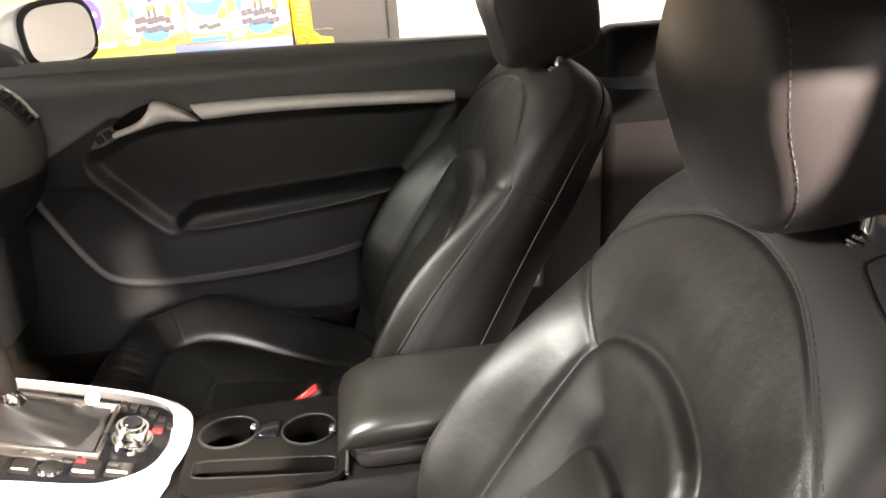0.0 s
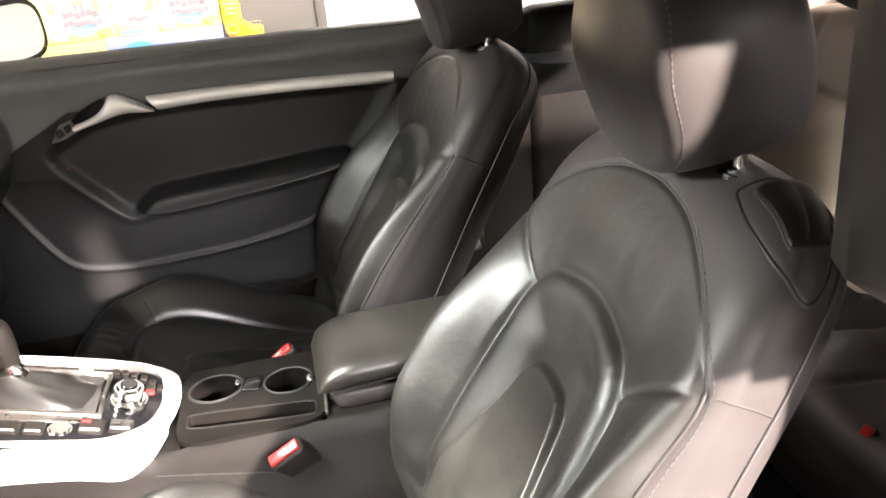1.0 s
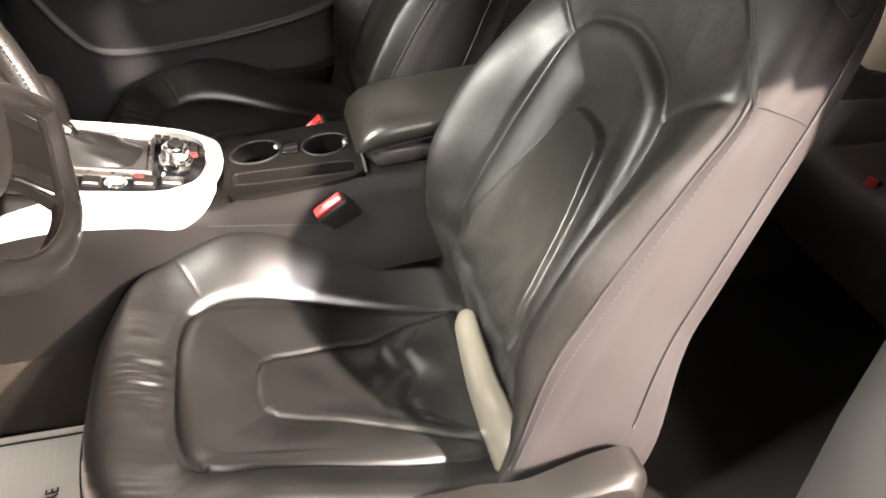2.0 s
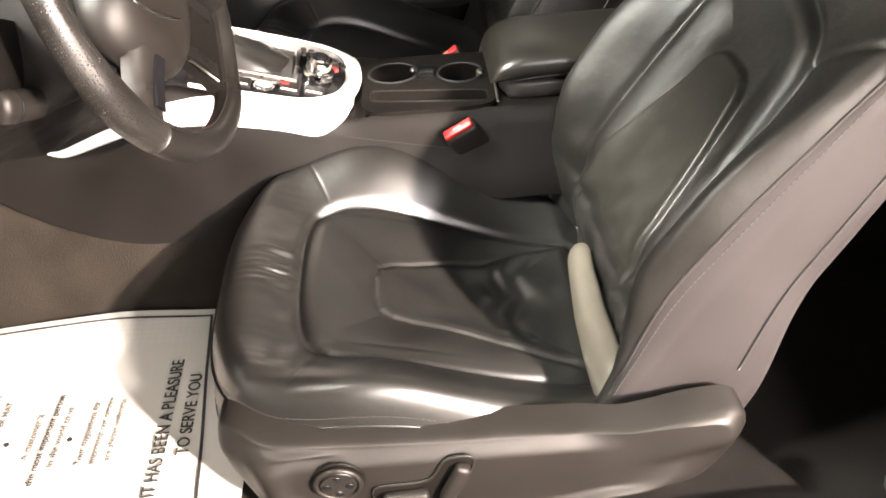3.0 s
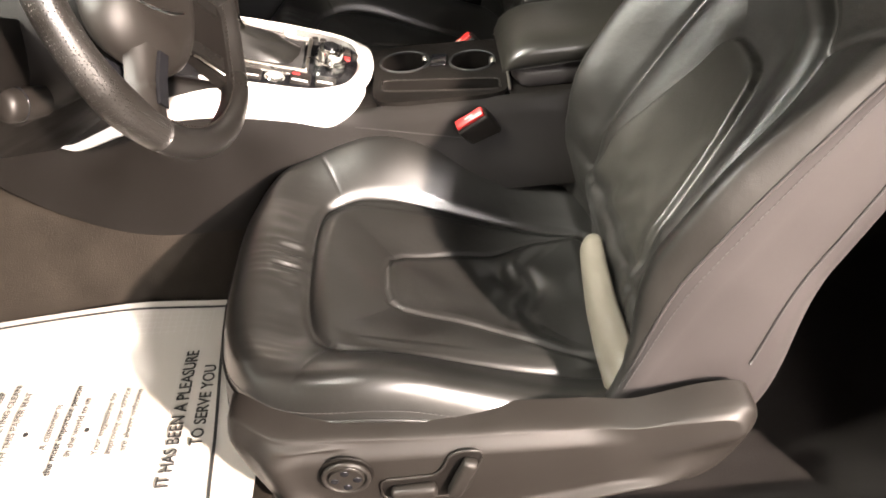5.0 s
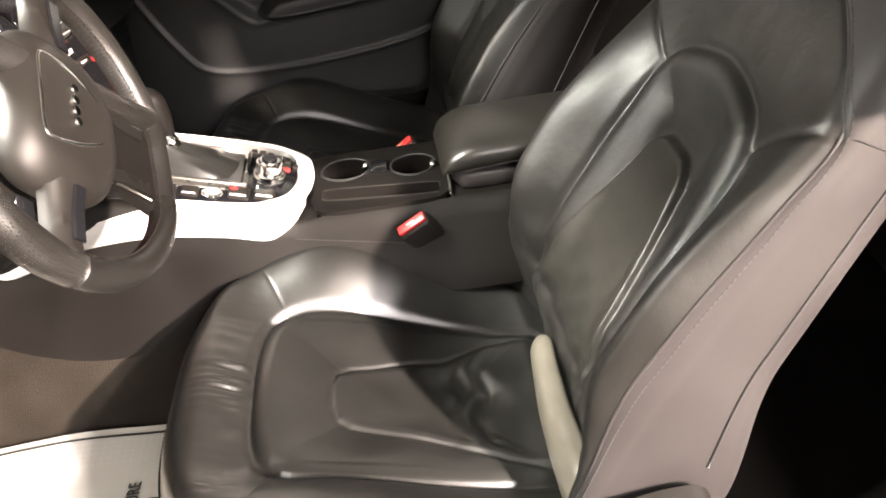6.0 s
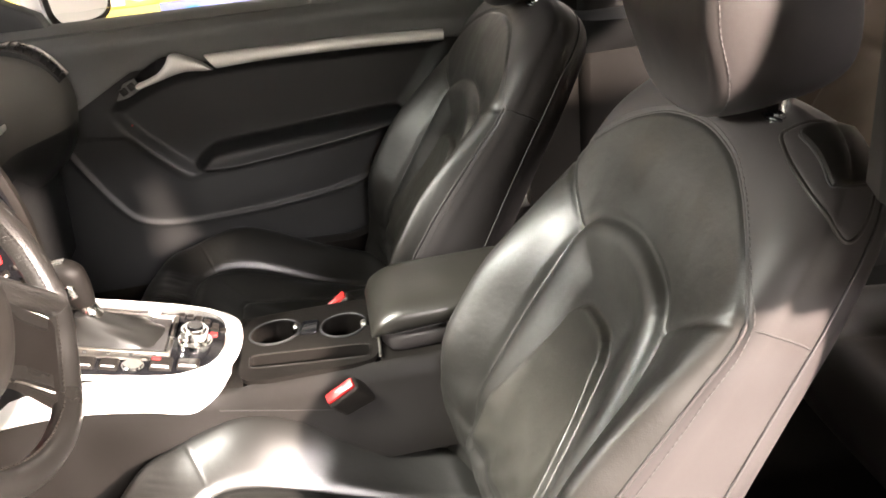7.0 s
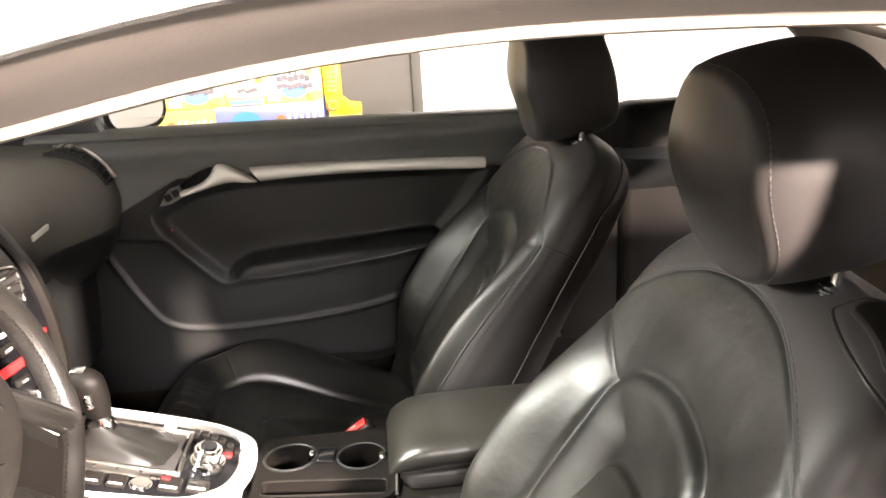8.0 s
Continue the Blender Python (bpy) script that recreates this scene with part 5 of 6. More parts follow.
def perforated():
    m = material("perforated_leather", (0.0092, 0.0082, 0.0072), 0.40, vary=0.2, grain=300, bump=0.0, patch=14)
    n, l = m.node_tree.nodes, m.node_tree.links
    v = n.new("ShaderNodeTexVoronoi")
    v.inputs["Scale"].default_value = 330
    v.inputs["Randomness"].default_value = 0.15
    tc = [x for x in n if x.type == "TEX_COORD"][0]
    l.new(tc.outputs["Object"], v.inputs["Vector"])
    mr = n.new("ShaderNodeMapRange")
    mr.inputs["From Min"].default_value, mr.inputs["From Max"].default_value = 0.18, 0.34
    l.new(v.outputs["Distance"], mr.inputs["Value"])
    bp = n.new("ShaderNodeBump")
    bp.inputs["Strength"].default_value, bp.inputs["Distance"].default_value = 0.8, 0.0012
    l.new(mr.outputs["Result"], bp.inputs["Height"])
    l.new(bp.outputs["Normal"], n["Principled BSDF"].inputs["Normal"])
    hole = n.new("ShaderNodeMix")
    hole.data_type = "RGBA"
    hole.inputs[6].default_value = (0.006, 0.0055, 0.005, 1)
    l.new(mr.outputs["Result"], hole.inputs[0])
    l.new(n["Principled BSDF"].inputs["Base Color"].links[0].from_socket, hole.inputs[7])
    l.new(hole.outputs[2], n["Principled BSDF"].inputs["Base Color"])
    return m


PERF = perforated()
rim_r = [0.0175 + 0.0025 * math.exp(-((math.atan2(p[1], abs(p[0])) - 0.35) / 0.22) ** 2) for p in RIM]
part("rim", tube(RIM, rim_r, 20, True), LEATHER_RIM, wheel, "black leather wheel rim")
for a0, a1 in ((-68, 85), (95, 248)):
    idx = [i for i, p in enumerate(RIM) if a0 <= (math.degrees(math.atan2(p[1], p[0])) + (360 if a0 > 100 and p[1] < 0 else 0)) <= a1]
    part("grip", tube([RIM[i] for i in idx], [rim_r[i] + 0.0008 for i in idx], 20), PERF, wheel, "perforated leather grip")
ridge = [(p[0] * 0.907, p[1] * 0.907, 0.0085) for p in RIM]
part("rim_stitching", stitches(ridge + ridge[:1], 0.0035, 0.0025, 0.0022), PLASTIC, wheel)


def hub():
    r = superellipse(0.098, 0.088, 0.074, 2.6, 3.2)
    pts, faces = pillow(r, (0, 0), 0.065, 0.6, lambda p, q: 0.006 - 0.9 * (p * p + q * q), angles=90, rings=26, arc=20)
    return mesh_of("hub", np.stack([pts[:, 0], pts[:, 1], 0.020 - pts[:, 2]], 1), faces)


part("airbag_hub", hub(), PLASTIC, wheel, "black airbag cover")
part("hub_ring", tube(curve_through([(-0.044, 0.046, 0.020), (0.0, 0.049, 0.022), (0.044, 0.046, 0.020), (0.052, 0.034, 0.0205), (0.046, 0.0, 0.0235), (0.030, -0.034, 0.022), (0.020, -0.042, 0.021), (-0.020, -0.042, 0.021), (-0.030, -0.034, 0.022), (-0.046, 0.0, 0.0235), (-0.052, 0.034, 0.0205)], 80, True), 0.0026, 8, True), CHROME, wheel, "chrome trapezoid outline")
for s in (-1, 1):
    part("spoke", loft([[(s * x, y - w, z - 0.012), (s * x, y - w, z), (s * x, y - w * 0.6, z + 0.010), (s * x, y + w * 0.6, z + 0.010), (s * x, y + w, z), (s * x, y + w, z - 0.012)]
                        for x, y, z, w in curve_through([(0.045, -0.002, 0.010, 0.046), (0.085, 0.000, 0.000, 0.030), (0.125, 0.002, -0.006, 0.021), (0.165, 0.004, -0.004, 0.022)], 16)]), PLASTIC, wheel)
    part("spoke_trim", loft([[(s * x, y - 0.006, z), (s * x, y - 0.004, z + 0.003), (s * x, y + 0.010, z + 0.003), (s * x, y + 0.012, z)] for x, y, z in ((0.088, -0.012, 0.009), (0.118, -0.010, 0.005), (0.152, -0.006, 0.006))]), GLOSS, wheel, "glossy spoke inlay")
    part("spoke_paddle", block((0.030, 0.055, 0.006), bevel=0.003), GLOSS, wheel, m=pose(s * 0.115, 0.012, -0.030, 0, s * 10))
low = part("spoke_low", loft([[(-w, y, z - 0.012), (-w, y, z + 0.002), (-w * 0.7, y, z + 0.007), (w * 0.7, y, z + 0.007), (w, y, z + 0.002), (w, y, z - 0.012)]
                              for y, z, w in curve_through([(-0.035, 0.006, 0.062), (-0.075, -0.002, 0.052), (-0.110, -0.005, 0.048), (-0.165, -0.002, 0.060)], 16)]), DARK_PLASTIC, wheel, "wide dark lower spoke")
for s in (-1, 1):
    part("spoke_inlay", loft([[(s * x - 0.008, y, z), (s * x + 0.008, y, z), (s * x + 0.008, y, z + 0.006), (s * x - 0.008, y, z + 0.006)] for x, y, z in
                              ((0.046, -0.068, 0.003), (0.038, -0.095, 0.000), (0.038, -0.140, 0.002))]), LEATHER_RIM, low)
    part("spoke_edge", tube([(s * 0.055, -0.066, 0.004), (s * 0.049, -0.095, 0.002), (s * 0.050, -0.145, 0.004)], 0.0014, 8), STEEL, low)
for k in range(4):
    part("badge_disc", rounded_disc(0.0055, 0.004, 18, 0.001), CHROME, wheel, m=pose(-0.021 + 0.014 * k, 0.004, 0.0272))
column = thing("steering_column", "black steering column cover behind the wheel", "steering column", WHEEL)
part("shroud", loft([[(r * math.cos(a) * 1.1, -0.015 + r * math.sin(a), z) for a in np.linspace(0, 2 * np.pi, 32, endpoint=False)]
                     for z, r in ((-0.045, 0.055), (-0.06, 0.066), (-0.11, 0.072), (-0.20, 0.078), (-0.28, 0.08))]), DARK_PLASTIC, column)
for at, turn, ln in (((-0.598, 0.642, 0.872), pose(0, 0, 0, 16, 0, 0), 0.060), ((-0.604, 0.722, 0.782), pose(0, 0, 0, 66, 0, -18), 0.066)):
    st = thing("column_stalk", "short black control stalk beside the steering column", "stalk", Matrix.Translation(at) @ turn, group="column stalks")
    part("stem", tube([(-0.020, 0, -0.050), (-0.006, 0, -0.026), (0, 0, -ln * 0.4)], [0.012, 0.011, 0.012], 16), PLASTIC, st)
    part("grip", loft([[(rad * math.cos(a), 1.15 * rad * math.sin(a), z) for a in np.linspace(0, 2 * np.pi, 28, endpoint=False)]
                       for rad, z in ((0.010, -ln * 0.45), (0.0145, -ln * 0.40), (0.0155, 0.0), (0.0160, ln * 0.38), (0.0140, ln * 0.48), (0.008, ln * 0.52))]), PLASTIC, st, "worn shiny stalk grip")
    part("grip_band", tube([(0.0158 * math.cos(a), 0.0182 * math.sin(a), ln * 0.18) for a in np.linspace(0, 2 * np.pi, 30, endpoint=False)], 0.0012, 6, True), GLOSS, st)

# ---- paper mat on the driver's floor ----
mat = thing("paper_floor_mat", "white printed paper mat lying on the driver's carpet", "paper mat", pose(-0.735, 0.755, FLOOR + 0.012))


def paper_lift(x, y):
    """Low folds in the sheet."""
    return 0.010 * math.sin(9 * x + 1.2) * step(np.array([y]), 0.02, 0.22)[0] + 0.006 * noise.noise(Vector((x * 6, y * 7, 2)))


part("sheet", sheet(lambda u, v: (-0.33 + 0.60 * u, -0.215 + 0.445 * v, float(paper_lift(-0.33 + 0.60 * u, -0.215 + 0.445 * v))), 66, 60), PAPER, mat)


def ink_bar(a, b, w, ink, name="printed_line"):
    n = 16
    a, b = np.array(a), np.array(b)
    d = (b - a) / np.linalg.norm(b - a)
    side = np.array((-d[1], d[0])) * w / 2
    verts, faces = [], []
    for k in range(n + 1):
        p = a + (b - a) * k / n
        for s in (-1, 1):
            q = p + s * side
            verts.append((q[0], q[1], float(paper_lift(*q)) + 0.0020))
    for k in range(n):
        faces.append((2 * k, 2 * k + 2, 2 * k + 3, 2 * k + 1))
    return part(name, mesh_of(name, verts, faces), ink, mat)


ink_bar((-0.32, 0.212), (0.176, 0.212), 0.005, INK)
ink_bar((0.175, 0.2145), (0.212, -0.20), 0.005, INK)
ink_bar((-0.32, -0.195), (0.212, -0.195), 0.005, INK)
for k in range(5):
    ink_bar((-0.32, 0.200 - 0.011 * k), (0.155, 0.200 - 0.011 * k), 0.0008, GRID_INK)
for k in range(34):
    ink_bar((-0.24 + 0.012 * k, 0.205), (-0.24 + 0.012 * k, 0.150), 0.0008, GRID_INK)
for k in range(3):
    ink_bar((0.120 + 0.014 * k, 0.205), (0.124 + 0.014 * k, -0.19), 0.0006, GRID_INK)


def words(text, x, y, size, ink, stretch=1.0):
    """Printed words that read across the car, with their tops towards the front."""
    cu = bpy.data.curves.new("printed_line", "FONT")
    cu.body, cu.size, cu.extrude, cu.offset = text, size, 0.0003, size * 0.008
    cu.materials.append(ink)
    tmp = bpy.data.objects.new("words", cu)
    scene.collection.objects.link(tmp)
    bpy.context.view_layer.update()
    me = bpy.data.meshes.new_from_object(tmp.evaluated_get(bpy.context.evaluated_depsgraph_get()))
    bpy.data.objects.remove(tmp)
    for v in me.vertices:
        px, py = x - v.co.y, y + v.co.x * stretch
        v.co = (px, py, float(paper_lift(px, py)) + 0.0034 + v.co.z)
    return part("printed_line", me, ink, mat)


words("IT HAS BEEN A PLEASURE", 0.148, -0.150, 0.0285, INK, 0.80)
words("TO SERVE YOU", 0.182, -0.080, 0.0265, INK, 0.85)
words("Your suggestions for", 0.030, -0.085, 0.0145, FADED_INK)
words("improving our service", 0.050, -0.085, 0.0145, FADED_INK)
words("are always welcome", 0.070, -0.080, 0.0145, FADED_INK)
words("A customer is", -0.050, -0.070, 0.0155, FADED_INK)
words("the most important person", -0.030, -0.115, 0.0155, INK)
words("in the world to us", -0.009, -0.085, 0.0155, FADED_INK)
words("WE HAVE TRIED TO KEEP", -0.155, -0.115, 0.0150, FADED_INK)
words("YOUR CARPETING CLEAN", -0.132, -0.110, 0.0150, FADED_INK)
words("WITH THIS PAPER MAT", -0.109, -0.105, 0.0150, FADED_INK)
for x in (-0.092, 0.001):
    part("printed_dot", rounded_disc(0.0042, 0.0006, 16, 0), INK, mat, m=pose(x, -0.035, float(paper_lift(x, -0.035)) + 0.0014))

# ---- roof, pillars and glass ----
RAIL = [(-1.05, 0.62, 0.975), (-0.80, 0.58, 1.05), (-0.50, 0.53, 1.15), (-0.30, 0.46, 1.195), (-0.19, 0.43, 1.219), (-0.09, 0.42, 1.238), (0.015, 0.42, 1.247),
        (0.12, 0.42, 1.247), (0.24, 0.42, 1.242), (0.45, 0.43, 1.228), (0.80, 0.47, 1.175), (1.20, 0.56, 1.05), (1.5, 0.64, 0.95)]


def roof_rail(mirrored=False):
    """Sections of the roof side, from the inner lining outward: lining edge, seal and painted skin."""
    line = curve_through(RAIL, 90)
    fl = (lambda y: 2.38 - y) if mirrored else (lambda y: y)
    lining, seal, skin = [], [], []
    for x, y, z in line:
        lining.append([(x, fl(y + 0.030), z + 0.004), (x, fl(y + 0.012), z), (x, fl(y), z + 0.002), (x, fl(y - 0.004), z + 0.010), (x, fl(y + 0.02), z + 0.03), (x, fl(y + 0.05), z + 0.02)])
        seal.append([(x, fl(y - 0.004), z + 0.008), (x, fl(y - 0.022), z + 0.017), (x, fl(y - 0.050), z + 0.031), (x, fl(y - 0.056), z + 0.038), (x, fl(y - 0.02), z + 0.05), (x, fl(y + 0.02), z + 0.04)])
        skin.append([(x, fl(y - 0.054), z + 0.034), (x, fl(y - 0.066), z + 0.036), (x, fl(y - 0.070), z + 0.045), (x, fl(y - 0.045), z + 0.070), (x, fl(y + 0.03), z + 0.095), (x, fl(y + 0.03), z + 0.060)])
    return loft(lining), loft(seal), loft(skin)


roof = thing("car_roof", "white car roof with light grey lining and dark seals", "car roof", kind="structure")
for mirrored in (False, True):
    a, b, c = roof_rail(mirrored)
    part("roof_lining_edge", a, LINER, roof, "light grey lining along the door opening")
    part("door_seal", b, RUBBER, roof, "grey rubber door seal")
    part("roof_side", c, PAINT, roof, "white painted roof side")


def roof_skin(lift):
    def at(u, v):
        x = -0.36 + 1.45 * u
        y = 0.44 + 1.50 * v
        z = 1.262 - 0.19 * max(0.0, x - 0.45) ** 2 - 0.22 * max(0.0, -0.02 - x) ** 1.0 * 0.6 + 0.055 * (1 - (2 * v - 1) ** 2) + lift
        return (x, y, z)
    return sheet(at, 30, 30)


part("headliner", roof_skin(0.0), LINER, roof, "light grey cloth headliner")
part("roof_panel", roof_skin(0.055), PAINT, roof, "white painted roof panel")

# pillars behind the doors
near_pillar = loft([[(x0, 0.44, z), (x0 + 0.004, 0.490, z), (x0 + 0.012, 0.502, z), (0.60, 0.505, z), (0.60, 0.40, z), (x0 + 0.03, 0.39, z)] for x0, z in
                    ((0.365, 0.28), (0.395, 0.45), (0.445, 0.65), (0.465, 0.90), (0.468, 0.955), (0.475, 0.98))])
# unseen; its front edge cuts the key lamp's patch on the headrest
upper_pillar = loft([[(x0, 0.425, z), (x0 + 0.01, 0.452, z), (x1, 0.455, z), (x1, 0.405, z), (x0 + 0.01, 0.400, z)] for x0, x1, z in
                     ((0.355, 0.445, 0.94), (0.335, 0.446, 0.98), (0.268, 0.448, 1.03), (0.265, 0.452, 1.15), (0.265, 0.456, 1.262))])
tagged(part("window_pillar_blocker", upper_pillar, PLASTIC), "slim unseen pillar between the side windows, shaped to cut the key light", "pillar", kind="structure")
tagged(part("door_pillar", near_pillar, JAMB), "grey pillar and door jamb behind the driver's door opening", "pillar", kind="structure")
far_pillar = loft([[(x - w, 1.975, z), (x + w, 1.975, z), (x + w, 1.92, z), (x - w, 1.93, z)] for x, w, z in
                   ((0.50, 0.085, 0.34), (0.50, 0.075, 0.60), (0.49, 0.060, 0.93), (0.475, 0.040, 1.10), (0.46, 0.036, 1.26))])
tagged(part("door_pillar", far_pillar, PLASTIC), "dark trim on the pillar behind the far door", "pillar", kind="structure")

# rear side panels, rear seat, parcel shelf
for y, s in ((0.43, 1), (1.95, -1)):
    rp = part("rear_side_panel", block((0.42, 0.10, 0.62), bevel=0.03), DARK_PLASTIC, m=pose(0.76, y, 0.645))
    tagged(rp, "black trim panel beside the rear seat", "rear side panel", kind="structure")
    rb = part("rear_side_bolster", block((0.46, 0.15, 0.66), bevel=0.05), LIT_REAR_LEATHER, m=pose(1.21, y, 0.66, 0, 8))
    tagged(rb, "padded leather side bolster beside the rear seat", "rear side bolster", kind="structure")
    ra = part("rear_armrest", loft([[(x, y + s * 0.05, 0.80 - 0.05), (x, y + s * (0.05 + d), 0.815), (x, y + s * (0.055 + d), 0.838), (x, y + s * (0.03 + d), 0.850), (x, y + s * 0.03, 0.852)]
                                    for x, d in ((0.54, 0.01), (0.57, 0.05), (0.65, 0.075), (0.90, 0.085), (1.20, 0.085))]), SOFT)
    tagged(ra, "padded armrest on the panel beside the rear seat", "armrest", kind="structure")
# unseen panel that closes the near quarter window against the key lamp
quarter = loft([[(x0, 0.455 + lean, z), (1.44 - 0.2 * (z - 0.93), 0.47 + lean, z), (1.44 - 0.2 * (z - 0.93), 0.42 + lean, z), (x0, 0.405 + lean, z)] for x0, lean, z in ((0.452, 0.0, 0.93), (0.454, 0.0, 1.080), (0.530, 0.0, 1.108), (0.542, 0.0, 1.14), (0.562, 0.01, 1.25))])
tagged(part("rear_quarter_blocker", quarter, PAINT), "unseen white panel over the near quarter window, added to block the key lamp", "car body", kind="structure")
rear = thing("rear_seat", "leather rear bench seat with two headrests behind the front seats", "car seat", pose(0, 0, 0))


def rear_pad(p, q):
    """Bolsters at the sides, two long seams and a cross seam."""
    a = np.abs(p)
    return 0.022 * step(a, 0.12, 0.26) - groove(np.abs(a - 0.15), 0.006, 0.008) - groove(np.abs(q - 0.075 - 0.05 * a), 0.010, 0.012) + 0.0015 * np.sin(40 * p + 3 * np.sin(20 * q))


for yc in (0.84, 1.53):
    pts, faces = pillow(superellipse(0.31, 0.28, 0.28, 5, 4), (0, 0), 0.16, 0.80, rear_pad, angles=160, rings=50)
    part("rear_cushion", mesh_of("rear_cushion", np.stack([0.90 + pts[:, 1], yc + pts[:, 0], 0.46 - pts[:, 2] - 0.12 * pts[:, 1]], 1), faces), LIT_SIDE_LEATHER, rear)
    part("rear_back", mesh_of("rear_back", np.stack([1.06 + pts[:, 2] * 0.9 + 0.45 * pts[:, 1], yc + pts[:, 0], 0.685 + pts[:, 1] * 0.93 - 0.4 * pts[:, 2]], 1), faces), LIT_REAR_LEATHER, rear)
    hp, hf = pillow(superellipse(0.135, 0.062, 0.070, 3, 3), (0, 0), 0.11, 0.6, lambda p, q: 0.006 - 0.3 * p * p, angles=90, rings=20, arc=20)
    head = part("rear_headrest", mesh_of("rear_headrest", np.stack([1.13 + hp[:, 2] + 0.3 * hp[:, 1], yc + hp[:, 0], 0.995 + hp[:, 1] - 0.2 * hp[:, 2]], 1), hf), DARK, rear, "dark rear headrest")
    for s in (-1, 1):
        part("headrest_post", tube([(1.19, yc + s * 0.06, 0.90), (1.20, yc + s * 0.06, 0.96)], 0.006, 12), STEEL, head)
tagged(part("rear_pillar", prism([(0.90, 1.17), (0.965, 1.10), (1.07, 1.0), (1.14, 0.945), (1.62, 0.945), (1.62, 1.16), (1.0, 1.22)], 0.03, "xz", 1.93, 0.008), LINER),
       "grey lined pillar behind the far quarter window", "pillar", kind="structure")
box_thing("parcel_shelf", (0.5, 1.4, 0.03), (1.62, 1.19, 0.955), BLACK_CARPET, "black carpeted parcel shelf behind the rear seat", "parcel shelf")
box_thing("rear_bulkhead", (0.05, 1.5, 0.75), (1.45, 1.19, 0.57), DARK, "dark bulkhead behind the rear seat", "bulkhead")
belt_buckle((0.69, 0.86, 0.475), pose(0, 0, 0, 0, -40, 20))

# ---- show room round the car ----
box_thing("ground", (14, 14, 0.10), (0, 0, -0.05), CONCRETE, "grey polished floor of the show room", "floor", 0)
box_thing("wall_far", (14, 0.15, 3.2), (0, 4.62, 1.6), WALL, "bright white wall of the show room", "wall", 0)
box_thing("wall_near", (14, 0.15, 3.2), (0, -4.6, 1.6), WALL, "bright white wall behind the driver's side", "wall", 0)
box_thing("wall_front", (0.15, 9.4, 3.2), (-5.0, 0, 1.6), WALL, "bright white wall ahead of the car", "wall", 0)
box_thing("wall_rear", (0.15, 9.4, 3.2), (5.0, 0, 1.6), WALL, "white wall behind the car", "wall", 0)
box_thing("ceiling", (14, 9.4, 0.1), (0, 0, 3.25), DIM_WALL, "grey show room ceiling", "ceiling", 0)
tagged(part("wall_panel", block((1.75, 0.05, 2.30), bevel=0.004), PANEL_GREY, m=pose(-0.66, 4.50, 1.15)), "dark grey flat door panel in the white wall", "door", kind="structure")
tagged(part("wall_post", block((0.055, 0.07, 2.34), bevel=0.006), PANEL_GREY, m=pose(0.235, 4.49, 1.17)), "dark metal post beside the grey door", "door frame", kind="structure")

# ---- display of printed boxes and a toy digger ----
BOX_YELLOW = material("yellow_card", (0.88, 0.70, 0.14), 0.5, vary=0.08, bump=0.0, patch=5)
BOX_WHITE = material("white_card", (0.84, 0.83, 0.80), 0.5, vary=0.04, bump=0.0, patch=5)
BOX_PURPLE = plain("purple_print", (0.12, 0.09, 0.46), 0.5)
BOX_LILAC = plain("lilac_print", (0.24, 0.26, 0.62), 0.5)
BOX_BLUE = plain("blue_print", (0.10, 0.32, 0.72), 0.5)
BOX_RED = plain("red_print", (0.72, 0.07, 0.05), 0.5)
BOX_GREEN = plain("green_print", (0.42, 0.72, 0.36), 0.5)
BOX_BROWN = plain("brown_print", (0.42, 0.20, 0.07), 0.5)
BOX_GREY = plain("grey_print", (0.10, 0.09, 0.10), 0.5)


def display_box(x0, x1, z0, z1, mat, label, prints, y=4.10):
    b = thing("display_box", label, "printed box", pose((x0 + x1) / 2, y, z0), group="stacked display boxes")
    w, h = x1 - x0, z1 - z0
    part("carton", block((w - 0.003, 0.30, h - 0.002), (0, 0.15, h / 2), 0.003, 2), mat, b)
    for k, (shape, cx, cz, a, c, ink) in enumerate(prints):
        line = circle(cx * w, cz * h, a, c, 36, {"oval": 2.0, "bar": 14.0, "cloud": 3.0}[shape])
        part("print", prism(line, 0.0012, "xz", -0.0035 - 0.0013 * k, 0), ink, b)
    return b


def lettering(cx, cz, n, w, h, ink):
    """Plain bars in the place of letters that cannot be read."""
    return [("bar", cx + (k - (n - 1) / 2) * w * 1.7, cz + 0.02 * math.sin(2.1 * k), w * 0.22, h / 2, ink) for k in range(n)]


CASTLE = ([("cloud", 0.0, 0.62, 0.105, 0.105, BOX_WHITE), ("cloud", 0.0, 0.36, 0.135, 0.050, BOX_WHITE), ("oval", 0.0, 0.22, 0.060, 0.034, BOX_BLUE), ("oval", 0.0, 0.80, 0.016, 0.014, BOX_GREY),
           ("bar", -0.05, 0.60, 0.007, 0.026, BOX_GREY), ("bar", 0.05, 0.60, 0.007, 0.026, BOX_GREY), ("oval", -0.02, 0.66, 0.020, 0.012, BOX_BROWN)]
          + lettering(0.0, 0.46, 6, 0.060, 0.030, BOX_GREY) + lettering(0.02, 0.32, 7, 0.055, 0.026, BOX_GREY))
SIDE = [("oval", 0.0, 0.70, 0.088, 0.075, BOX_WHITE), ("oval", 0.0, 0.70, 0.080, 0.067, BOX_BLUE), ("cloud", 0.05, 0.28, 0.110, 0.032, BOX_GREEN)] + lettering(0.0, 0.74, 5, 0.07, 0.018, BOX_WHITE) + lettering(0.05, 0.28, 5, 0.055, 0.020, BOX_GREY)
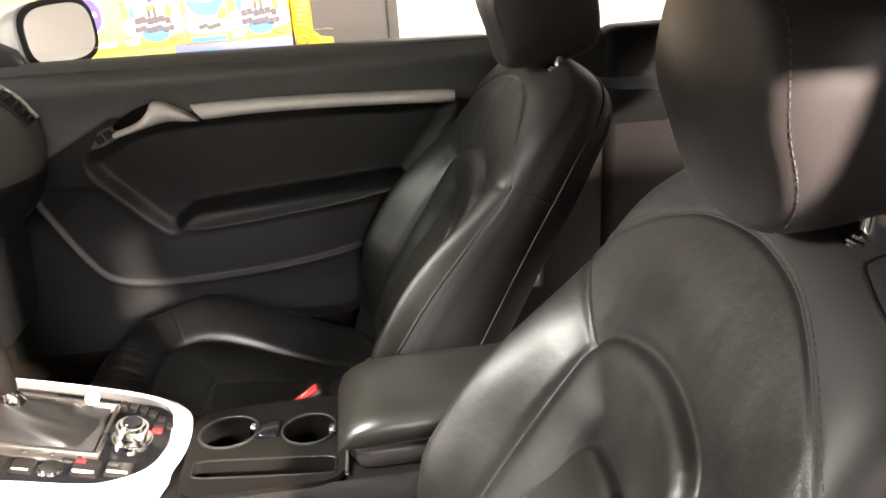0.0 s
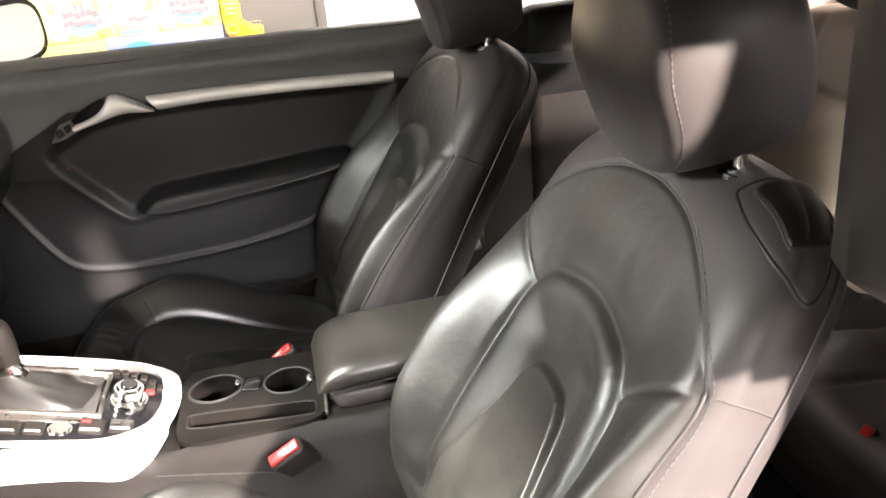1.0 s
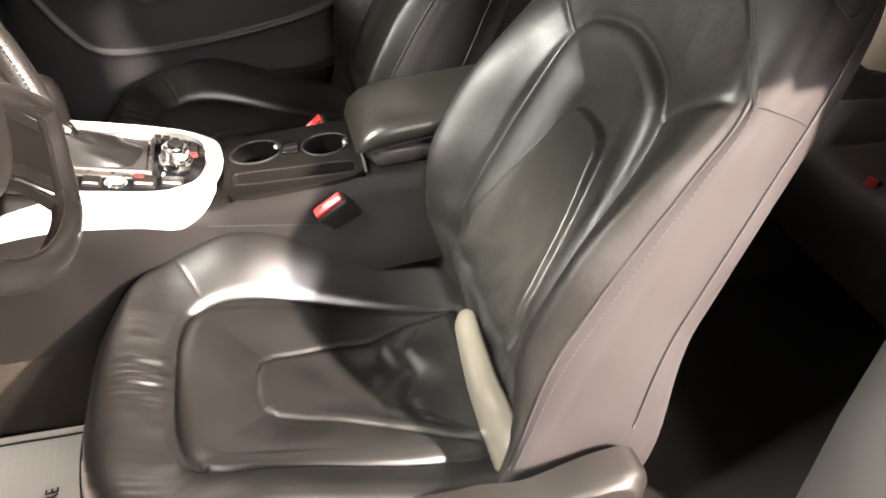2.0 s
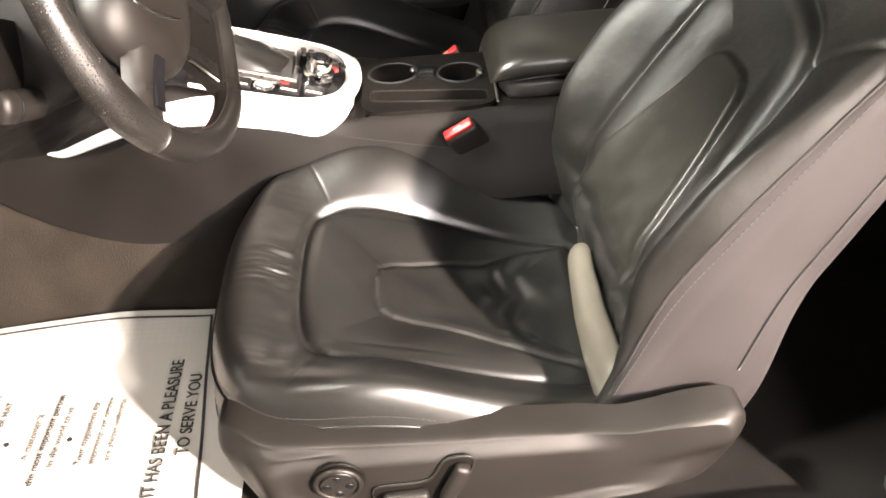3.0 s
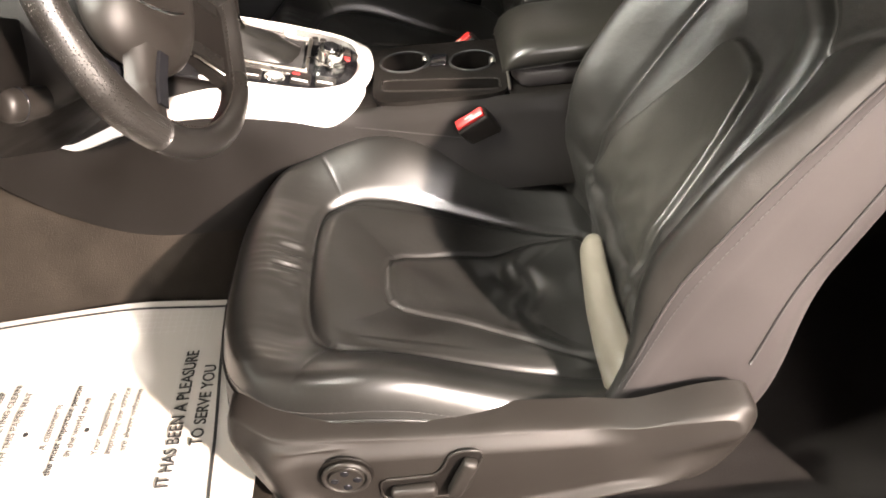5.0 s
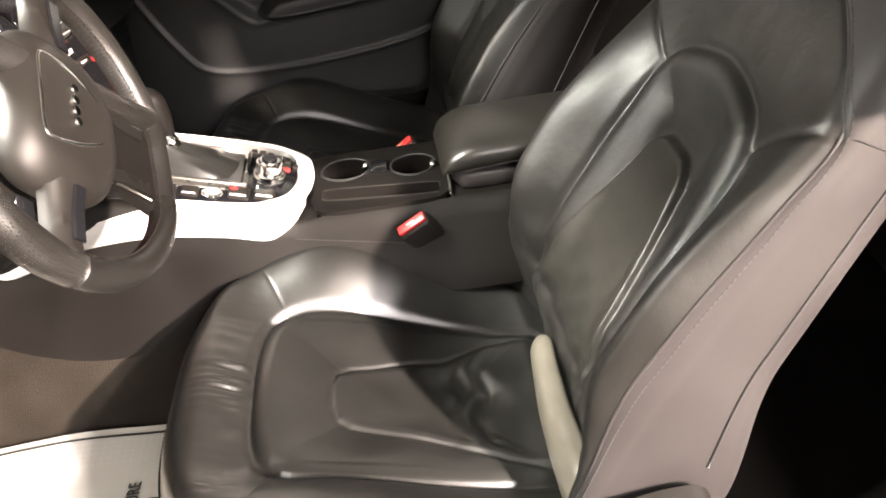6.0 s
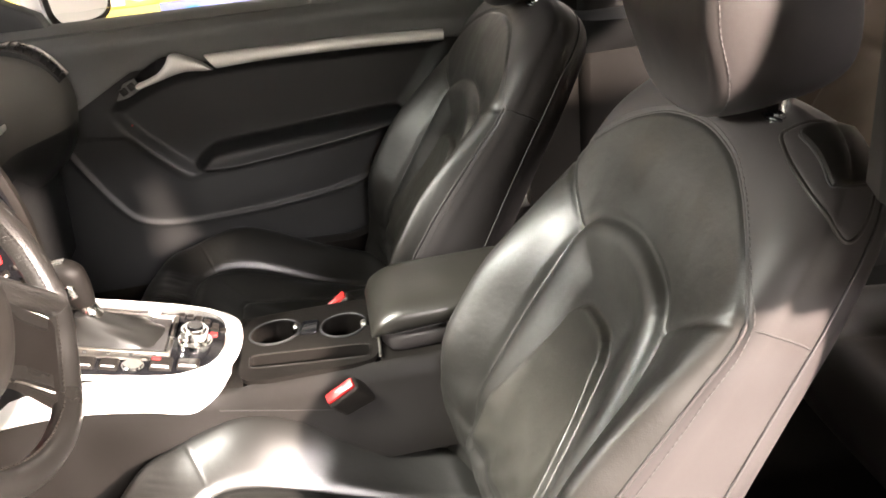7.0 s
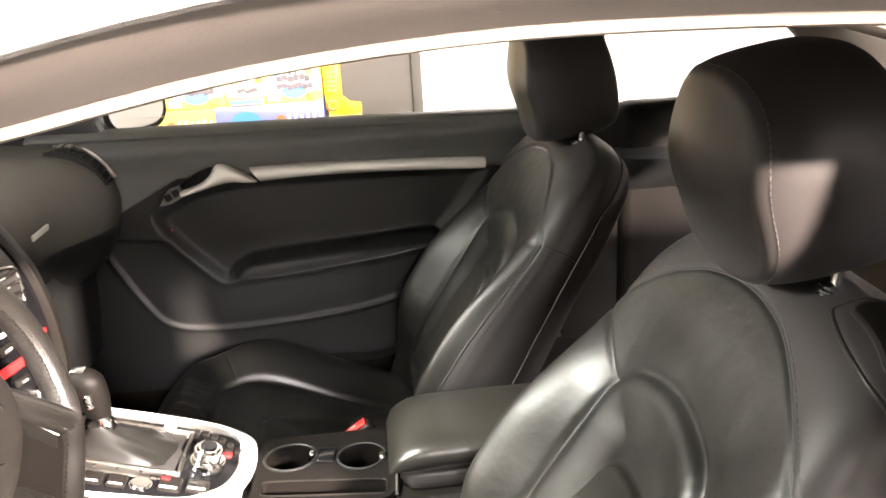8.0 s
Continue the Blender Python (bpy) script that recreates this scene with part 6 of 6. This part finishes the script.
DISC = ([("oval", -0.30, 0.70, 0.06, 0.06, BOX_RED), ("oval", 0.02, 0.60, 0.094, 0.094, BOX_WHITE), ("oval", 0.02, 0.60, 0.086, 0.086, BOX_PURPLE), ("bar", 0.02, 0.62, 0.062, 0.011, BOX_WHITE),
         ("oval", 0.05, 0.42, 0.030, 0.034, BOX_WHITE), ("oval", -0.30, 0.36, 0.030, 0.040, BOX_BROWN), ("bar", 0.0, 0.10, 0.13, 0.012, BOX_WHITE)])
CASTLE += [("oval", -0.40, 0.86, 0.026, 0.020, BOX_GREEN), ("oval", 0.40, 0.84, 0.024, 0.022, BOX_RED), ("oval", 0.36, 0.14, 0.030, 0.020, BOX_BROWN), ("bar", -0.38, 0.12, 0.030, 0.014, BOX_WHITE), ("oval", 0.30, 0.60, 0.014, 0.030, BOX_BROWN), ("oval", -0.30, 0.62, 0.014, 0.028, BOX_BLUE)]
SIDE += [("oval", 0.36, 0.50, 0.016, 0.026, BOX_BROWN), ("oval", -0.36, 0.48, 0.018, 0.024, BOX_WHITE), ("bar", 0.0, 0.08, 0.080, 0.010, BOX_BLUE)]
LOW = [("oval", -0.22, 0.62, 0.075, 0.06, BOX_BLUE), ("oval", 0.10, 0.62, 0.028, 0.034, BOX_BROWN)] + lettering(0.32, 0.66, 6, 0.034, 0.046, BOX_WHITE) + lettering(-0.22, 0.62, 4, 0.05, 0.02, BOX_WHITE)
for row, (z0, z1) in enumerate(((0.0, 0.23), (0.23, 0.465), (0.465, 0.695), (0.695, 0.955), (0.955, 1.215))):
    if row < 3:
        for x0, x1, m in ((-0.785, -0.255, BOX_LILAC), (-1.315, -0.785, BOX_YELLOW), (-1.845, -1.315, BOX_YELLOW)):
            display_box(x0, x1, z0, z1, m, "printed cardboard toy box in a stack by the grey door", LOW)
    else:
        for x0, x1, pr, lab in ((-0.520, -0.255, CASTLE, "yellow and white printed toy box in a stack"), (-0.725, -0.520, SIDE, "yellow printed toy box with blue oval"),
                                (-0.990, -0.725, CASTLE, "yellow and white printed toy box in a stack"), (-1.345, -0.990, DISC, "yellow printed toy box with purple disc"),
                                (-1.845, -1.345, SIDE, "yellow printed toy box with blue oval")):
            display_box(x0, x1, z0, z1, BOX_YELLOW, lab, pr)
toy = thing("toy_digger", "yellow plastic toy digger with slatted body beside the boxes", "toy", pose(-0.175, 4.12, 0.0))
part("stand", block((0.16, 0.24, 0.62), (0.02, 0.12, 0.31), 0.006), BOX_YELLOW, toy, "yellow display stand")
part("tower", block((0.082, 0.16, 0.23), (-0.030, 0.10, 0.755), 0.008), YELLOW, toy, "slatted yellow tower")
for k in range(5):
    part("slat", block((0.050, 0.006, 0.012), (-0.034, 0.012, 0.735 + 0.022 * k), 0.002), BOX_BROWN, toy)
part("scoop", loft([[(x, y, 0.62), (x, y, 0.625 + hgt), (x, y + 0.14, 0.625 + hgt), (x, y + 0.14, 0.62)] for x, y, hgt in
                    ((-0.06, 0.02, 0.075), (-0.02, 0.0, 0.080), (0.02, -0.01, 0.060), (0.05, -0.01, 0.035), (0.098, 0.0, 0.028), (0.105, 0.01, 0.015))]), YELLOW, toy, "orange-yellow scoop")
part("scoop_ring", tube([(x - 0.035, 0.0, z) for x, z in circle(0, 0.665, 0.026, 0.022, 24)], 0.006, 8, True), BOX_BROWN, toy)
for x in (-0.050, -0.010):
    part("knob", rounded_disc(0.010, 0.02, 14, 0.002), BOX_GREY, toy, m=pose(x, 0.06, 0.878))
